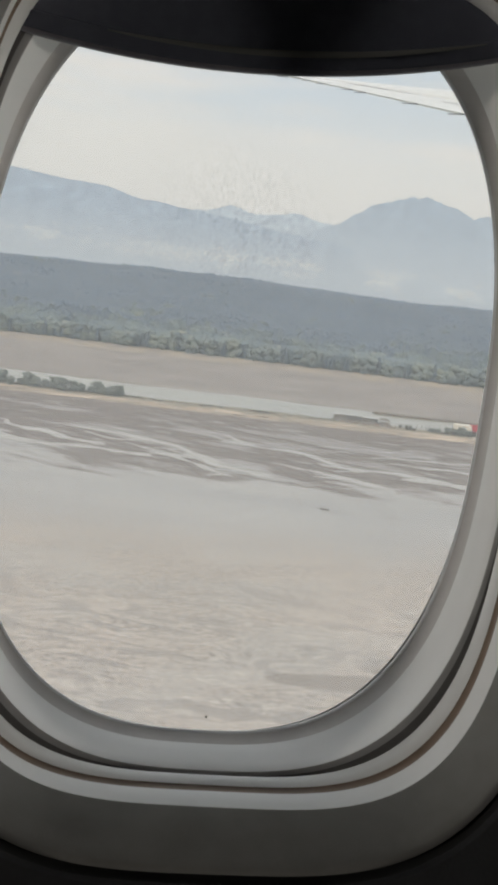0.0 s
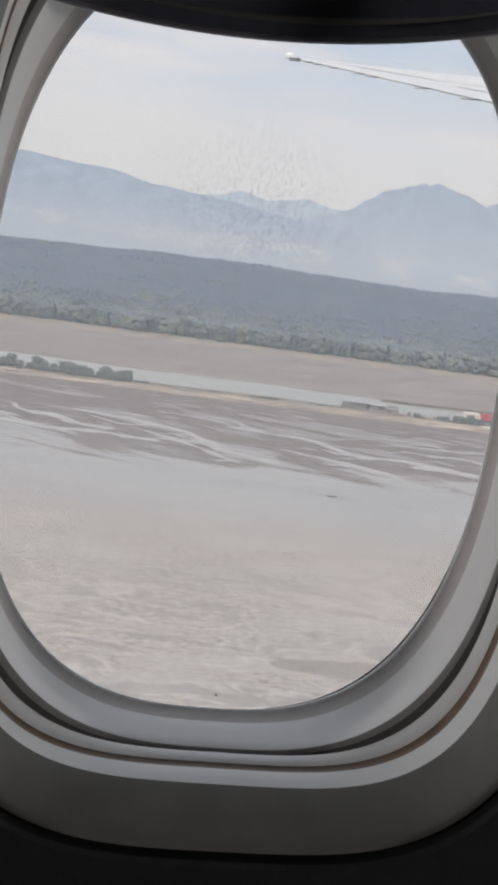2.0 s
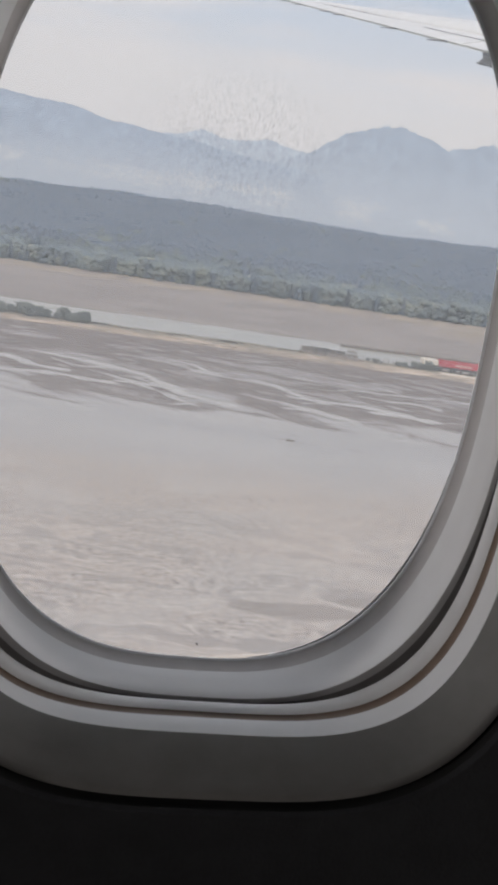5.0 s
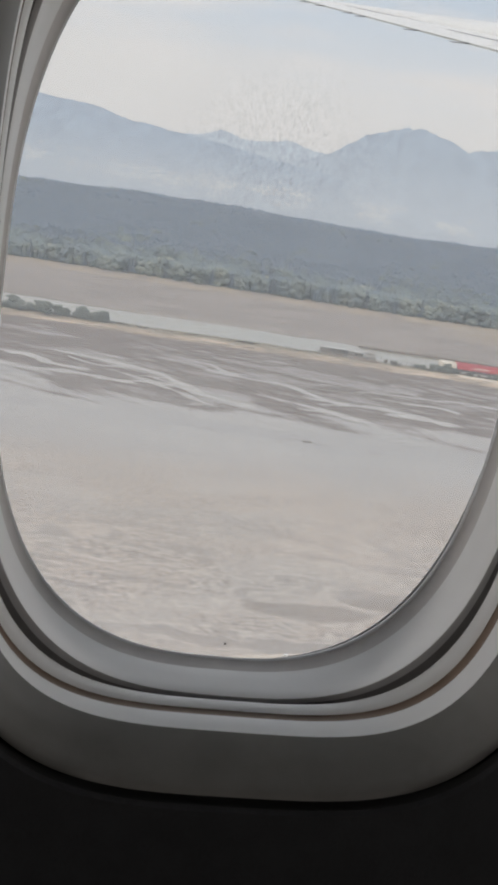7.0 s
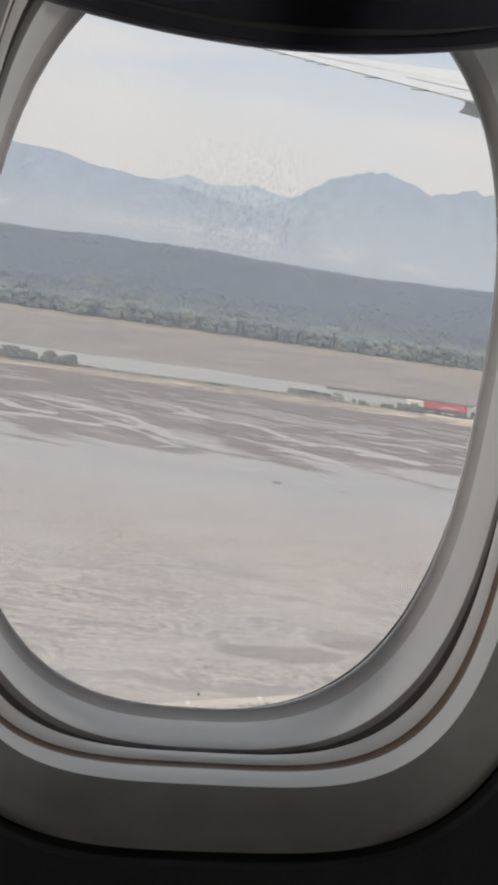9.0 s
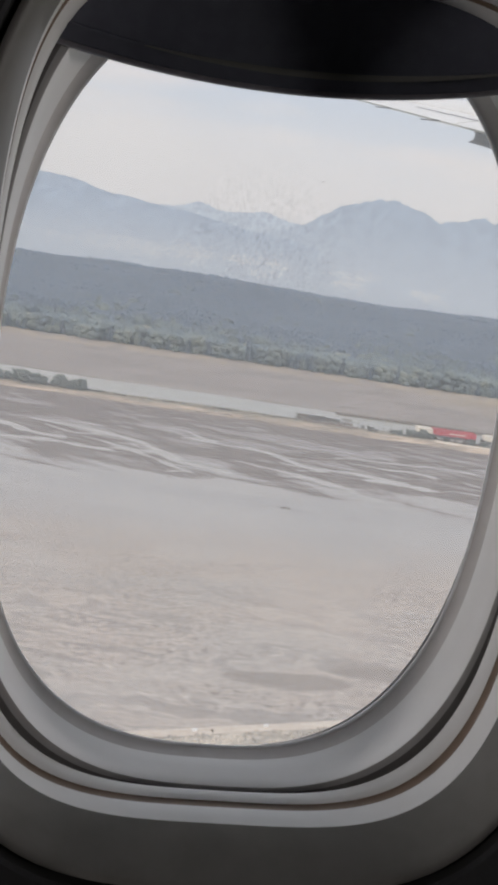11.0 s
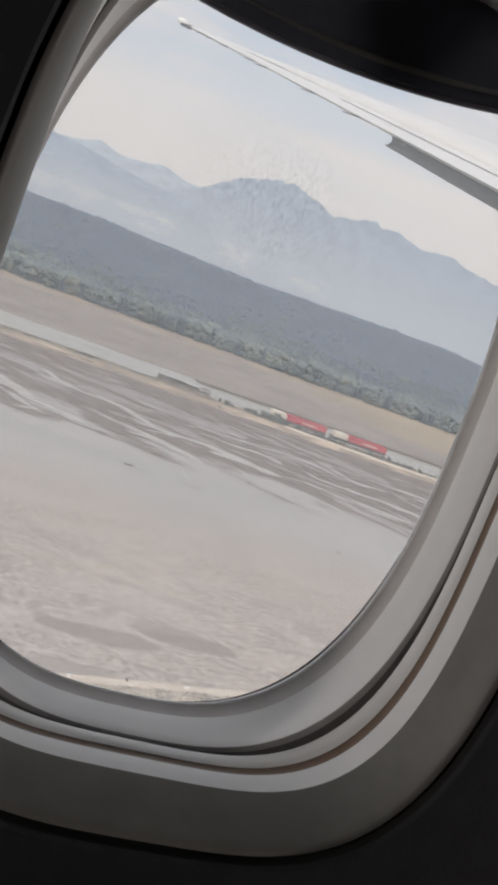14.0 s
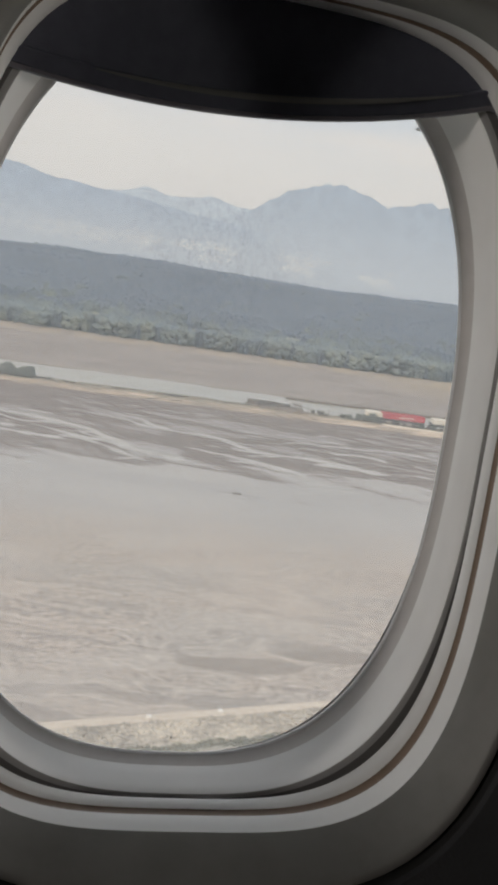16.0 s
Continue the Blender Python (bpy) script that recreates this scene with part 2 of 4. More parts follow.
def glass_material():
    """Acrylic: fine dust that also stands in for haze, dried drops in one patch."""
    n = Nodes("dust_haze_acrylic")
    v = n.where()
    sep = n.node("ShaderNodeSeparateXYZ", Vector=v)
    dx = n.math("DIVIDE", n.math("SUBTRACT", sep.outputs["X"], 0.076), 0.084)
    dz = n.math("DIVIDE", n.math("SUBTRACT", sep.outputs["Z"], 0.054), 0.062)
    far = n.math("SQRT", n.math("ADD", n.math("MULTIPLY", dx, dx), n.math("MULTIPLY", dz, dz)))
    patch = n.math("SUBTRACT", 1.0, n.step(far, 0.15, 1.0))
    streak = n.noise(n.where((1.0, 1.0, 0.42)), 1000, 2.0, 0.6)
    drops = n.math("MULTIPLY", n.step(streak, 0.565, 0.62), patch)
    dust = n.noise(v, 14, 5.0, 0.65)
    clear = n.node("ShaderNodeBsdfTransparent", Color=(0.985, 0.99, 0.985, 1))
    scatter = n.node("ShaderNodeBsdfTranslucent", Color=(0.90, 0.95, 1.0, 1))
    bright = n.math("MULTIPLY", n.step(n.noise(n.where((1.0, 1.0, 0.38)), 930, 2.0, 0.6), 0.58, 0.64), patch)
    amount = n.math("ADD", n.math("MULTIPLY_ADD", dust, 0.03, DUST_HAZE - 0.015), n.math("MULTIPLY", bright, 0.05))
    veil = n.node("ShaderNodeMixShader")
    n.put(veil.inputs[0], amount)
    n.put(veil.inputs[1], clear.outputs[0])
    n.put(veil.inputs[2], scatter.outputs[0])
    grime = n.node("ShaderNodeBsdfTransparent", Color=(0.55, 0.55, 0.56, 1))
    wet = n.node("ShaderNodeMixShader")
    n.put(wet.inputs[0], n.math("MULTIPLY", drops, 0.25))
    n.put(wet.inputs[1], veil.outputs[0])
    n.put(wet.inputs[2], grime.outputs[0])
    gloss = n.node("ShaderNodeBsdfGlossy", Roughness=0.03)
    fres = n.node("ShaderNodeFresnel", IOR=1.12)
    top = n.node("ShaderNodeMixShader")
    n.put(top.inputs[0], fres.outputs[0])
    n.put(top.inputs[1], wet.outputs[0])
    n.put(top.inputs[2], gloss.outputs[0])
    n.put(n.out.inputs["Surface"], top.outputs[0])
    return n.mat


# scatter of the pane; set high, so that it veils the land like haze
DUST_HAZE = 0.178
GLASS = glass_material()


def ground_material():
    """Tidal flats: outer water, rippled wet sand, mud with pools, grassy spit, far salt marsh."""
    n = Nodes("tidal_flats")
    v = n.where()
    sep = n.node("ShaderNodeSeparateXYZ", Vector=v)
    x, y = sep.outputs["X"], sep.outputs["Y"]
    broad = n.math("SUBTRACT", n.noise(n.where((0.006, 0.012, 0)), 1.0, 4.0, 0.55), 0.5)
    mid = n.math("SUBTRACT", n.noise(n.where((0.03, 0.06, 0)), 1.0, 4.0, 0.6), 0.5)
    run = n.math("ADD", y, n.math("MULTIPLY", n.math("SUBTRACT", x, 180.0), 0.12))
    edge = n.math("ADD", run, n.math("ADD", n.math("MULTIPLY", broad, 70.0), n.math("MULTIPLY", mid, 30.0)))
    soft = n.math("ADD", run, n.math("ADD", n.math("MULTIPLY", broad, 14.0), n.math("MULTIPLY", mid, 12.0)))
    # rippled wet sand
    ripple = n.noise(n.where((0.24, 0.42, 0), 0.05), 1.0, 6.0, 0.72, 0.5)
    lumps = n.noise(n.where((0.29, 0.42, 0), -0.1), 1.0, 4.0, 0.6, 0.6)
    drift = n.noise(n.where((0.011, 0.018, 0), 0.1), 1.0, 5.0, 0.6, 0.5)
    sand = n.mix(n.step(ripple, 0.40, 0.60), (0.372, 0.308, 0.254), (0.505, 0.424, 0.352))
    sand = n.mix(n.math("MULTIPLY", n.step(drift, 0.46, 0.62), 0.45), sand, (0.400, 0.370, 0.335))
    pits = n.math("MULTIPLY", n.step(lumps, 0.525, 0.565), n.step(n.noise(n.where((0.010, 0.030, 0)), 1.0, 4.0), 0.40, 0.54))
    sand = n.mix(n.math("MULTIPLY", pits, 0.7), sand, (0.170, 0.138, 0.110))
    ribs = n.math("MULTIPLY", n.step(ripple, 0.56, 0.64), n.step(drift, 0.36, 0.52))
    sand = n.mix(n.math("MULTIPLY", ribs, 0.3), sand, (0.64, 0.548, 0.440))
    # runnels and darker mud nearer to the sea wall
    close = n.math("SUBTRACT", 1.0, n.step(edge, 430.0, 580.0))
    flow = n.noise(n.along((0.018, 0.040, 0), 0.25), 1.0, 5.0, 0.58, 1.6)
    sand = n.mix(n.math("MULTIPLY", n.math("MULTIPLY", n.step(flow, 0.52, 0.60), close), 0.62), sand, (0.265, 0.228, 0.197))
    vein = n.math("SUBTRACT", 1.0, n.step(n.math("ABSOLUTE", n.math("SUBTRACT", flow, 0.50)), 0.004, 0.022))
    sand = n.mix(n.math("MULTIPLY", n.math("MULTIPLY", vein, close), 0.55), sand, (0.60, 0.53, 0.465))
    film = n.mix(n.step(lumps, 0.3, 0.7), (0.362, 0.337, 0.315), (0.482, 0.452, 0.422))
    sheen = n.noise(n.along((0.0065, 0.021, 0), 0.16), 1.0, 6.0, 0.6, 0.8)
    film = n.mix(n.math("MULTIPLY", n.step(sheen, 0.44, 0.60), 0.6), film, (0.335, 0.318, 0.304))
    grain = n.noise(n.along((0.075, 0.21, 0), 0.10), 1.0, 5.0, 0.7, 0.4)
    film = n.mix(n.math("MULTIPLY", n.step(grain, 0.48, 0.60), 0.42), film, (0.285, 0.266, 0.250))
    wet_mix = n.step(edge, 540.0, 690.0)
    col = n.mix(wet_mix, sand, film)
    # mud with pools and runnels
    pool_a = n.noise(n.along((0.0075, 0.027, 0), 0.46), 1.0, 6.0, 0.52, 1.0)
    pool_b = n.noise(n.along((0.022, 0.055, 0), 0.40), 1.0, 3.0, 0.5, 1.0)
    pools = n.math("MAXIMUM", n.step(pool_a, 0.53, 0.60), n.math("MULTIPLY", n.step(pool_b, 0.60, 0.66), 0.4))
    pools = n.math("MULTIPLY", pools, n.math("SUBTRACT", 1.0, n.step(edge, 1018.0, 1083.0)))
    mud = n.mix(n.step(n.noise(n.where((0.05, 0.12, 0)), 1.0, 5.0, 0.6), 0.35, 0.65), (0.145, 0.113, 0.098), (0.230, 0.188, 0.166))
    mud = n.mix(n.math("MULTIPLY", pools, 0.30), mud, (0.46, 0.432, 0.402))
    mud_mix = n.step(n.math("ADD", edge, n.math("MULTIPLY", n.math("SUBTRACT", pool_a, 0.5), -330.0)), n.math("MULTIPLY_ADD", n.noise(n.where((0.09, 0.16, 0)), 1.0, 4.0, 0.7), 110.0, 705.0), n.math("MULTIPLY_ADD", n.noise(n.where((0.09, 0.16, 0)), 1.0, 4.0, 0.7), 110.0, 765.0))
    col = n.mix(mud_mix, col, mud)
    # grassy spit
    grass = n.mix(n.step(n.noise(n.where((0.04, 0.10, 0)), 1.0, 5.0, 0.65), 0.40, 0.62), (0.43, 0.335, 0.25), (0.255, 0.215, 0.172))
    grass = n.mix(n.step(n.noise(n.where((0.012, 0.05, 0)), 1.0, 3.0), 0.52, 0.62), grass, (0.60, 0.475, 0.36))
    grass = n.mix(n.math("MULTIPLY", n.step(soft, 1092.0, 1106.0), 0.75), grass, (0.21, 0.185, 0.13))
    spit_mix = n.step(soft, 1067.0, 1078.0)
    col = n.mix(spit_mix, col, grass)
    # far marsh
    marsh = n.mix(n.step(n.noise(n.where((0.008, 0.019, 0)), 1.0, 6.0, 0.68), 0.38, 0.62), (0.245, 0.206, 0.184), (0.322, 0.277, 0.247))
    bands = n.noise(n.along((0.0035, 0.055, 0), 0.12), 1.0, 4.0, 0.6)
    marsh = n.mix(n.math("MULTIPLY", n.step(bands, 0.50, 0.62), 0.45), marsh, (0.215, 0.182, 0.165))
    gold = n.math("MULTIPLY", n.step(n.math("ADD", x, n.math("MULTIPLY", broad, 500.0)), 500.0, 860.0), n.step(run, 1290.0, 1400.0))
    marsh = n.mix(n.math("MULTIPLY", gold, 0.8), marsh, (0.40, 0.315, 0.20))
    shore = n.math("MULTIPLY", n.step(soft, 1522.0, 1557.0), n.step(n.noise(n.where((0.02, 0.05, 0)), 1.0, 3.0), 0.35, 0.6))
    marsh = n.mix(n.math("MULTIPLY", shore, 0.7), marsh, (0.45, 0.365, 0.26))
    far_mix = n.step(soft, 1213.0, 1233.0)
    col = n.mix(far_mix, col, marsh)
    # shallow mud and open water this side of the sea wall
    tide = n.math("SUBTRACT", y, n.math("MULTIPLY", n.math("SUBTRACT", x, 60.0), 0.22))
    caps = n.step(n.noise(n.where((0.25, 0.6, 0)), 1.0, 3.0, 0.6), 0.62, 0.70)
    shoal = n.mix(n.math("MULTIPLY", caps, 0.6), (0.37, 0.335, 0.275), (0.55, 0.52, 0.46))
    open_water = n.step(n.math("ADD", tide, n.math("MULTIPLY", mid, 6.0)), 314.0, 318.0)
    shoal = n.mix(open_water, (0.40, 0.415, 0.34), shoal)
    near_mix = n.step(tide, 337.0, 341.0)
    col = n.mix(near_mix, shoal, col)
    # banks of brown sand in the shallows
    for mid_x, mid_y, long, deep in ((116.0, 411.0, 30.0, 9.0), (168.0, 424.0, 27.0, 8.0)):
        bx = n.math("DIVIDE", n.math("SUBTRACT", x, mid_x), long)
        by = n.math("DIVIDE", n.math("SUBTRACT", y, mid_y), deep)
        bank = n.math("ADD", n.math("ADD", n.math("MULTIPLY", bx, bx), n.math("MULTIPLY", by, by)), n.math("MULTIPLY", n.math("ADD", broad, mid), 2.0))
        bank = n.math("SUBTRACT", 1.0, n.step(bank, 0.80, 1.0))
        col = n.mix(n.math("MULTIPLY", bank, 0.85), col, (0.255, 0.208, 0.168))
    n.put(n.bsdf.inputs["Base Color"], col)
    wet = n.math("SUBTRACT", 1.0, n.math("MAXIMUM", n.math("MULTIPLY", mud_mix, n.math("SUBTRACT", 1.0, pools)), spit_mix))
    n.put(n.bsdf.inputs["Roughness"], n.math("MULTIPLY_ADD", wet, -0.42, 0.9))
    n.bsdf.inputs["Specular IOR Level"].default_value = 0.3
    n.bump(n.math("ADD", ripple, n.math("MULTIPLY", lumps, 0.5)), 0.05, 0.6)
    return n.mat


def water_material():
    n = Nodes("river_water")
    v = n.where((0.02, 0.06, 0))
    rip = n.noise(n.where((0.25, 0.6, 0)), 1.0, 4.0, 0.6)
    n.put(n.bsdf.inputs["Base Color"], n.mix(n.step(n.noise(v, 1.0, 4.0), 0.35, 0.65), (0.335, 0.320, 0.280), (0.385, 0.370, 0.325)))
    n.bsdf.inputs["Roughness"].default_value = 0.28
    n.bsdf.inputs["IOR"].default_value = 1.33
    n.bump(rip, 0.35, 0.3)
    return n.mat


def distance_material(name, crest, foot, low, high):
    """Far mountains: a plain glowing backdrop with haze painted in, paler towards the foot."""
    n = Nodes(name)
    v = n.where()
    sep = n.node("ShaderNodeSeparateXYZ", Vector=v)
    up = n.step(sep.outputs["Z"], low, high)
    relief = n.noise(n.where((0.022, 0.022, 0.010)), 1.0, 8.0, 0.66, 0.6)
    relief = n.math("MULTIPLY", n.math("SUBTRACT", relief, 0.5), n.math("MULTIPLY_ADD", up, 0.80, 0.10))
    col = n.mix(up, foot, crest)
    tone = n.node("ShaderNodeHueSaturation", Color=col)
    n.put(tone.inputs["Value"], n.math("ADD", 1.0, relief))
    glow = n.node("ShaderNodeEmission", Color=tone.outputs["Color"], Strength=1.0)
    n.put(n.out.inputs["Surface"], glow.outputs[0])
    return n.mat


GROUND = ground_material()
WATER = water_material()
# crest and foot colours carry the distance haze and glow by themselves
RANGE_LEFT = distance_material("far_range_haze_glow", (0.395, 0.47, 0.565), (0.475, 0.525, 0.583), -120, 120)
RANGE_MID = distance_material("farther_range_haze_glow", (0.50, 0.57, 0.65), (0.55, 0.595, 0.65), -60, 170)
RANGE_RIGHT = distance_material("far_mountain_haze_glow", (0.40, 0.475, 0.568), (0.50, 0.553, 0.615), -130, 300)

# ---- the land ----
SEA = -190.0
rng = np.random.default_rng(7)


def shore(x):
    """How far the banks come nearer towards +x."""
    return -12.0 - 0.12 * (x - 180.0)


def make_ground():
    xs = np.concatenate([np.linspace(-4800, -700, 18), np.linspace(-640, 1500, 108), np.linspace(1600, 4800, 16)])
    prof = [(-4800, 0), (-2000, 0), (-500, 0), (100, 0), (300, 0), (340, 0), (500, 0), (700, 0), (800, 0), (900, 0.1), (1000, 0.15),
            (1070, 0.2), (1084, 0.5), (1092, 1.3), (1110, 1.7), (1128, 1.6), (1140, 0.6), (1150, -0.8), (1165, -2.2), (1200, -2.5),
            (1222, -2.2), (1238, -0.4), (1250, 0.6), (1300, 0.8), (1500, 1.0), (1560, 1.4), (1600, 3), (1800, 3), (2400, 3), (4800, 3)]
    verts, faces = [], []
    for yb, z in prof:
        for x in xs:
            wig = 0.0
            if 1060 < yb < 1260:
                wig = 9.0 * noise.noise((x * 0.013, 3.1 if yb < 1130 else 8.7, 0)) + 3.0 * noise.noise((x * 0.05, 1.0, yb * 0.01))
            lift = z + (0.5 * noise.noise((x * 0.03, yb * 0.05, 2.0)) if 1080 < yb < 1130 else 0.0)
            bend = shore(min(max(x, -640), 1500)) if 900 < yb < 1640 else 0.0
            verts.append((x, yb + wig + bend, SEA + lift))
    w = len(xs)
    for j in range(len(prof) - 1):
        for i in range(w - 1):
            faces.append((j * w + i, j * w + i + 1, (j + 1) * w + i + 1, (j + 1) * w + i))
    g = part_mesh("ground", mesh_of("ground", verts, faces, True), GROUND)
    tagged(g, "tidal mudflats with pools, grassy spit and marsh", "ground", kind="structure")


make_ground()


def make_river():
    xs = np.linspace(-640, 1500, 60)
    verts = [(x, y + shore(x), SEA - 0.35) for y in (1135, 1180, 1252) for x in xs]
    w = len(xs)
    faces = [(j * w + i, j * w + i + 1, (j + 1) * w + i + 1, (j + 1) * w + i) for j in range(2) for i in range(w - 1)]
    r = part_mesh("water", mesh_of("water", verts, faces, True), WATER)
    tagged(r, "calm grey-green river channel behind the spit", "river", kind="structure")


make_river()


def make_creeks():
    """Winding runnels of still water that drain the mud towards the open sand."""
    r = np.random.default_rng(31)
    lines = []
    for k in range(46):
        x = -230 + 21 * k + r.uniform(-9, 9)
        y = r.uniform(850, 985) + 0.8 * shore(x)
        broad, steps, pts = r.uniform(2.4, 5.6), int(r.uniform(14, 40)), []
        for i in range(steps):
            way = -0.50 + 1.5 * noise.noise((x * 0.016, y * 0.030, 5.0)) + 0.7 * noise.noise((x * 0.045, y * 0.07, 8.0))
            x, y = x + 4.0 * math.cos(way), y + 4.0 * math.sin(way)
            if y < 775 + 45 * noise.noise((x * 0.012, 2.0, 0.0)):
                break
            pts.append((x, y, broad * (0.4 + 0.9 * i / steps) * (1 + 1.1 * noise.noise((x * 0.06, y * 0.08, k)))))
        if len(pts) > 6:
            lines.append(pts)
            if r.random() < 0.6:                                 # a side arm that leaves at a sharp angle
                j = int(len(pts) * r.uniform(0.5, 0.95))
                x, y, wd = pts[j]
                arm, back = [(x, y, wd * 0.9)], math.pi + r.uniform(-0.15, 0.35)
                for i in range(int(r.uniform(5, 12))):
                    way = back + 0.5 * noise.noise((x * 0.05, y * 0.05, 3.0))
                    x, y = x + 4.0 * math.cos(way), y + 4.0 * math.sin(way) * 0.8
                    arm.append((x, y, wd * max(0.25, 0.9 - 0.06 * i)))
                lines.append(arm)
    for k in range(120):                                         # long thin puddles lying along the shore
        x = r.uniform(-220, 720)
        y = r.uniform(880, 1052) + shore(x)
        span, wd, pts = r.uniform(10, 46), r.uniform(0.8, 2.2), []
        for i in range(9):
            u = i / 8
            pts.append((x + span * (u - 0.5), y - 0.22 * span * (u - 0.5) + 2.0 * noise.noise((x + i * 0.3, y, 1.0)), wd * math.sin(math.pi * (0.06 + 0.88 * u))))
        lines.append(pts)
    vs, fs = [], []
    for q, pts in enumerate(lines):
        base, m = len(vs), len(pts)
        for i, (x, y, wd) in enumerate(pts):
            ax, ay, _ = pts[max(i - 1, 0)]
            bx, by, _ = pts[min(i + 1, m - 1)]
            d = math.hypot(bx - ax, by - ay)
            nx, ny = -(by - ay) / d, (bx - ax) / d
            end = min(1.0, (min(i, m - 1 - i) + 0.3) / 2)
            z = SEA + 0.34 + 0.004 * (q % 9)
            vs += [(x + nx * wd * end, y + ny * wd * end, z), (x - nx * wd * end, y - ny * wd * end, z)]
        fs += [(base + 2 * i, base + 2 * i + 1, base + 2 * i + 3, base + 2 * i + 2) for i in range(m - 1)]
    ob = part_mesh("tidal_creeks", mesh_of("tidal_creeks", vs, fs), POOL)
    tagged(ob, "pale winding creeks and puddles on the tidal mud", "creek", kind="stuff")


def pool_material():
    n = Nodes("still_pool_water")
    n.put(n.bsdf.inputs["Base Color"], n.mix(n.step(n.noise(n.where((0.03, 0.09, 0)), 1.0, 4.0), 0.35, 0.65), (0.375, 0.345, 0.312), (0.47, 0.435, 0.395)))
    n.bsdf.inputs["Roughness"].default_value = 0.3
    n.bsdf.inputs["IOR"].default_value = 1.33
    n.bump(n.noise(n.where((0.3, 0.7, 0)), 1.0, 3.0, 0.6), 0.2, 0.2)
    return n.mat


POOL = pool_material()
make_creeks()


def turned(x, y):
    """How far a line of the headland at y swings with the shore: fully at its foot, less behind."""
    return shore(x) * min(1.0, max(0.25, (2450.0 - y) / 750.0))


def hill_height(x, y):
    s = shore(x)
    k = min(max((y - (1612 + s)) / 640.0, 0.0), 1.0)
    k = k * k * (3 - 2 * k) * (1.0 - 0.9 * min(max((y - 2330.0) / 300.0, 0.0), 1.0))
    roll = 9.0 * noise.noise((x * 0.0022, y * 0.0012, 5.0)) + 4.0 * noise.noise((x * 0.009, y * 0.006, 1.0))
    return SEA + 2.5 + (86.0 + roll) * k


def make_hill():
    xs, ys = np.linspace(-1500, 3000, 90), np.concatenate([np.linspace(1590, 2500, 36), np.linspace(2700, 4300, 6)])
    # the ground is raised between the trees, so that their gaps show less shade
    verts = [(x, y + turned(x, y), hill_height(x, y + turned(x, y)) + 4.5 * min(1.0, max(0.0, (y - 1640.0) / 60.0)) + 7.5 * min(1.0, max(0.0, (y - 1770.0) / 120.0))) for y in ys for x in xs]
    w = len(xs)
    faces = [(j * w + i, j * w + i + 1, (j + 1) * w + i + 1, (j + 1) * w + i) for j in range(len(ys) - 1) for i in range(w - 1)]
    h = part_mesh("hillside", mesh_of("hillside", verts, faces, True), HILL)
    tagged(h, "low headland behind the marsh, raised between the trees", "hill", kind="structure")


make_hill()

# Clearings among the trees: x, y, half length, half depth
CLEARINGS = [(290, 1702, 30, 9), (600, 1664, 40, 9), (480, 1722, 20, 7), (-60, 1745, 14, 7), (130, 1748, 18, 7), (1010, 1668, 26, 8)]


def in_clearing(x, y):
    return any(abs(x - a) < c + 4 and -80 < y - b < d + 3 for a, b, c, d in CLEARINGS)


for cx_, cy_, hx_, hy_ in CLEARINGS:
    verts_, ring_ = [], 22
    for k in range(ring_):
        th = 2 * math.pi * k / ring_
        q = 1 + 0.25 * noise.noise((cx_ + 2 * math.cos(th), 2 * math.sin(th), 4))
        px, py = cx_ + hx_ * q * math.cos(th), cy_ + hy_ * q * math.sin(th)
        verts_.append((px, py, hill_height(px, py) + 8.6))
    c_ = part_mesh("grass_clearing", mesh_of("grass_clearing", verts_, [tuple(range(ring_))]), LAWN)
    tagged(c_, "pale dry grass clearing at the wood's edge", "clearing", "clearings in the wood", "stuff")


def conifer_shape(seed, tiers=4, sides=7):
    """Unit-high conifer crown: ragged, overlapping tiers."""
    r = np.random.default_rng(seed)
    vs, fs = [], []
    for k in range(tiers):
        lo, hi = 0.10 + 0.82 * k / tiers, min(1.0, 0.10 + 0.82 * k / tiers + 0.30)
        rad = 0.21 * (1 - k / tiers) ** 0.75 + 0.02
        base = len(vs)
        for s in range(sides):
            th = 2 * math.pi * (s + r.uniform(-0.3, 0.3)) / sides
            q = rad * r.uniform(0.65, 1.25)
            vs.append((q * math.cos(th), q * math.sin(th), lo + r.uniform(-0.04, 0.03)))
        vs.append((r.uniform(-0.01, 0.01), r.uniform(-0.01, 0.01), hi))
        fs += [(base + s, base + (s + 1) % sides, base + sides) for s in range(sides)]
        fs.append(tuple(base + s for s in reversed(range(sides))))
    return np.array(vs), fs


def clump_shape(seed, lobes=16, wide=0.42, swell=1.0):
    """Unit-high broadleaf crown: many small uneven clumps with gaps."""
    r = np.random.default_rng(seed)
    ico = bmesh.new()
    bmesh.ops.create_icosphere(ico, subdivisions=1, radius=1.0)
    unit = np.array([v.co[:] for v in ico.verts])
    tri = [tuple(v.index for v in f.verts) for f in ico.faces]
    ico.free()
    vs, fs = [], []
    for _ in range(lobes):
        th, h = r.uniform(0, 2 * math.pi), r.uniform(0.12, 0.92)
        out = wide * math.sqrt(max(0.05, 1 - ((h - 0.52) / 0.5) ** 2)) * r.uniform(0.25, 0.95)
        size = swell * r.uniform(0.07, 0.15)
        base = len(vs)
        for u in unit:
            vs.append(tuple(np.array((out * math.cos(th), out * math.sin(th), h)) + u * size * r.uniform(0.6, 1.25) * np.array((1, 1, 0.8))))
        fs += [tuple(base + i for i in f) for f in tri]
    return np.array(vs), fs


CONIFERS = [conifer_shape(s) for s in range(5)]
CLUMPS = [clump_shape(40 + s, 30, 0.32, 1.25) for s in range(6)]


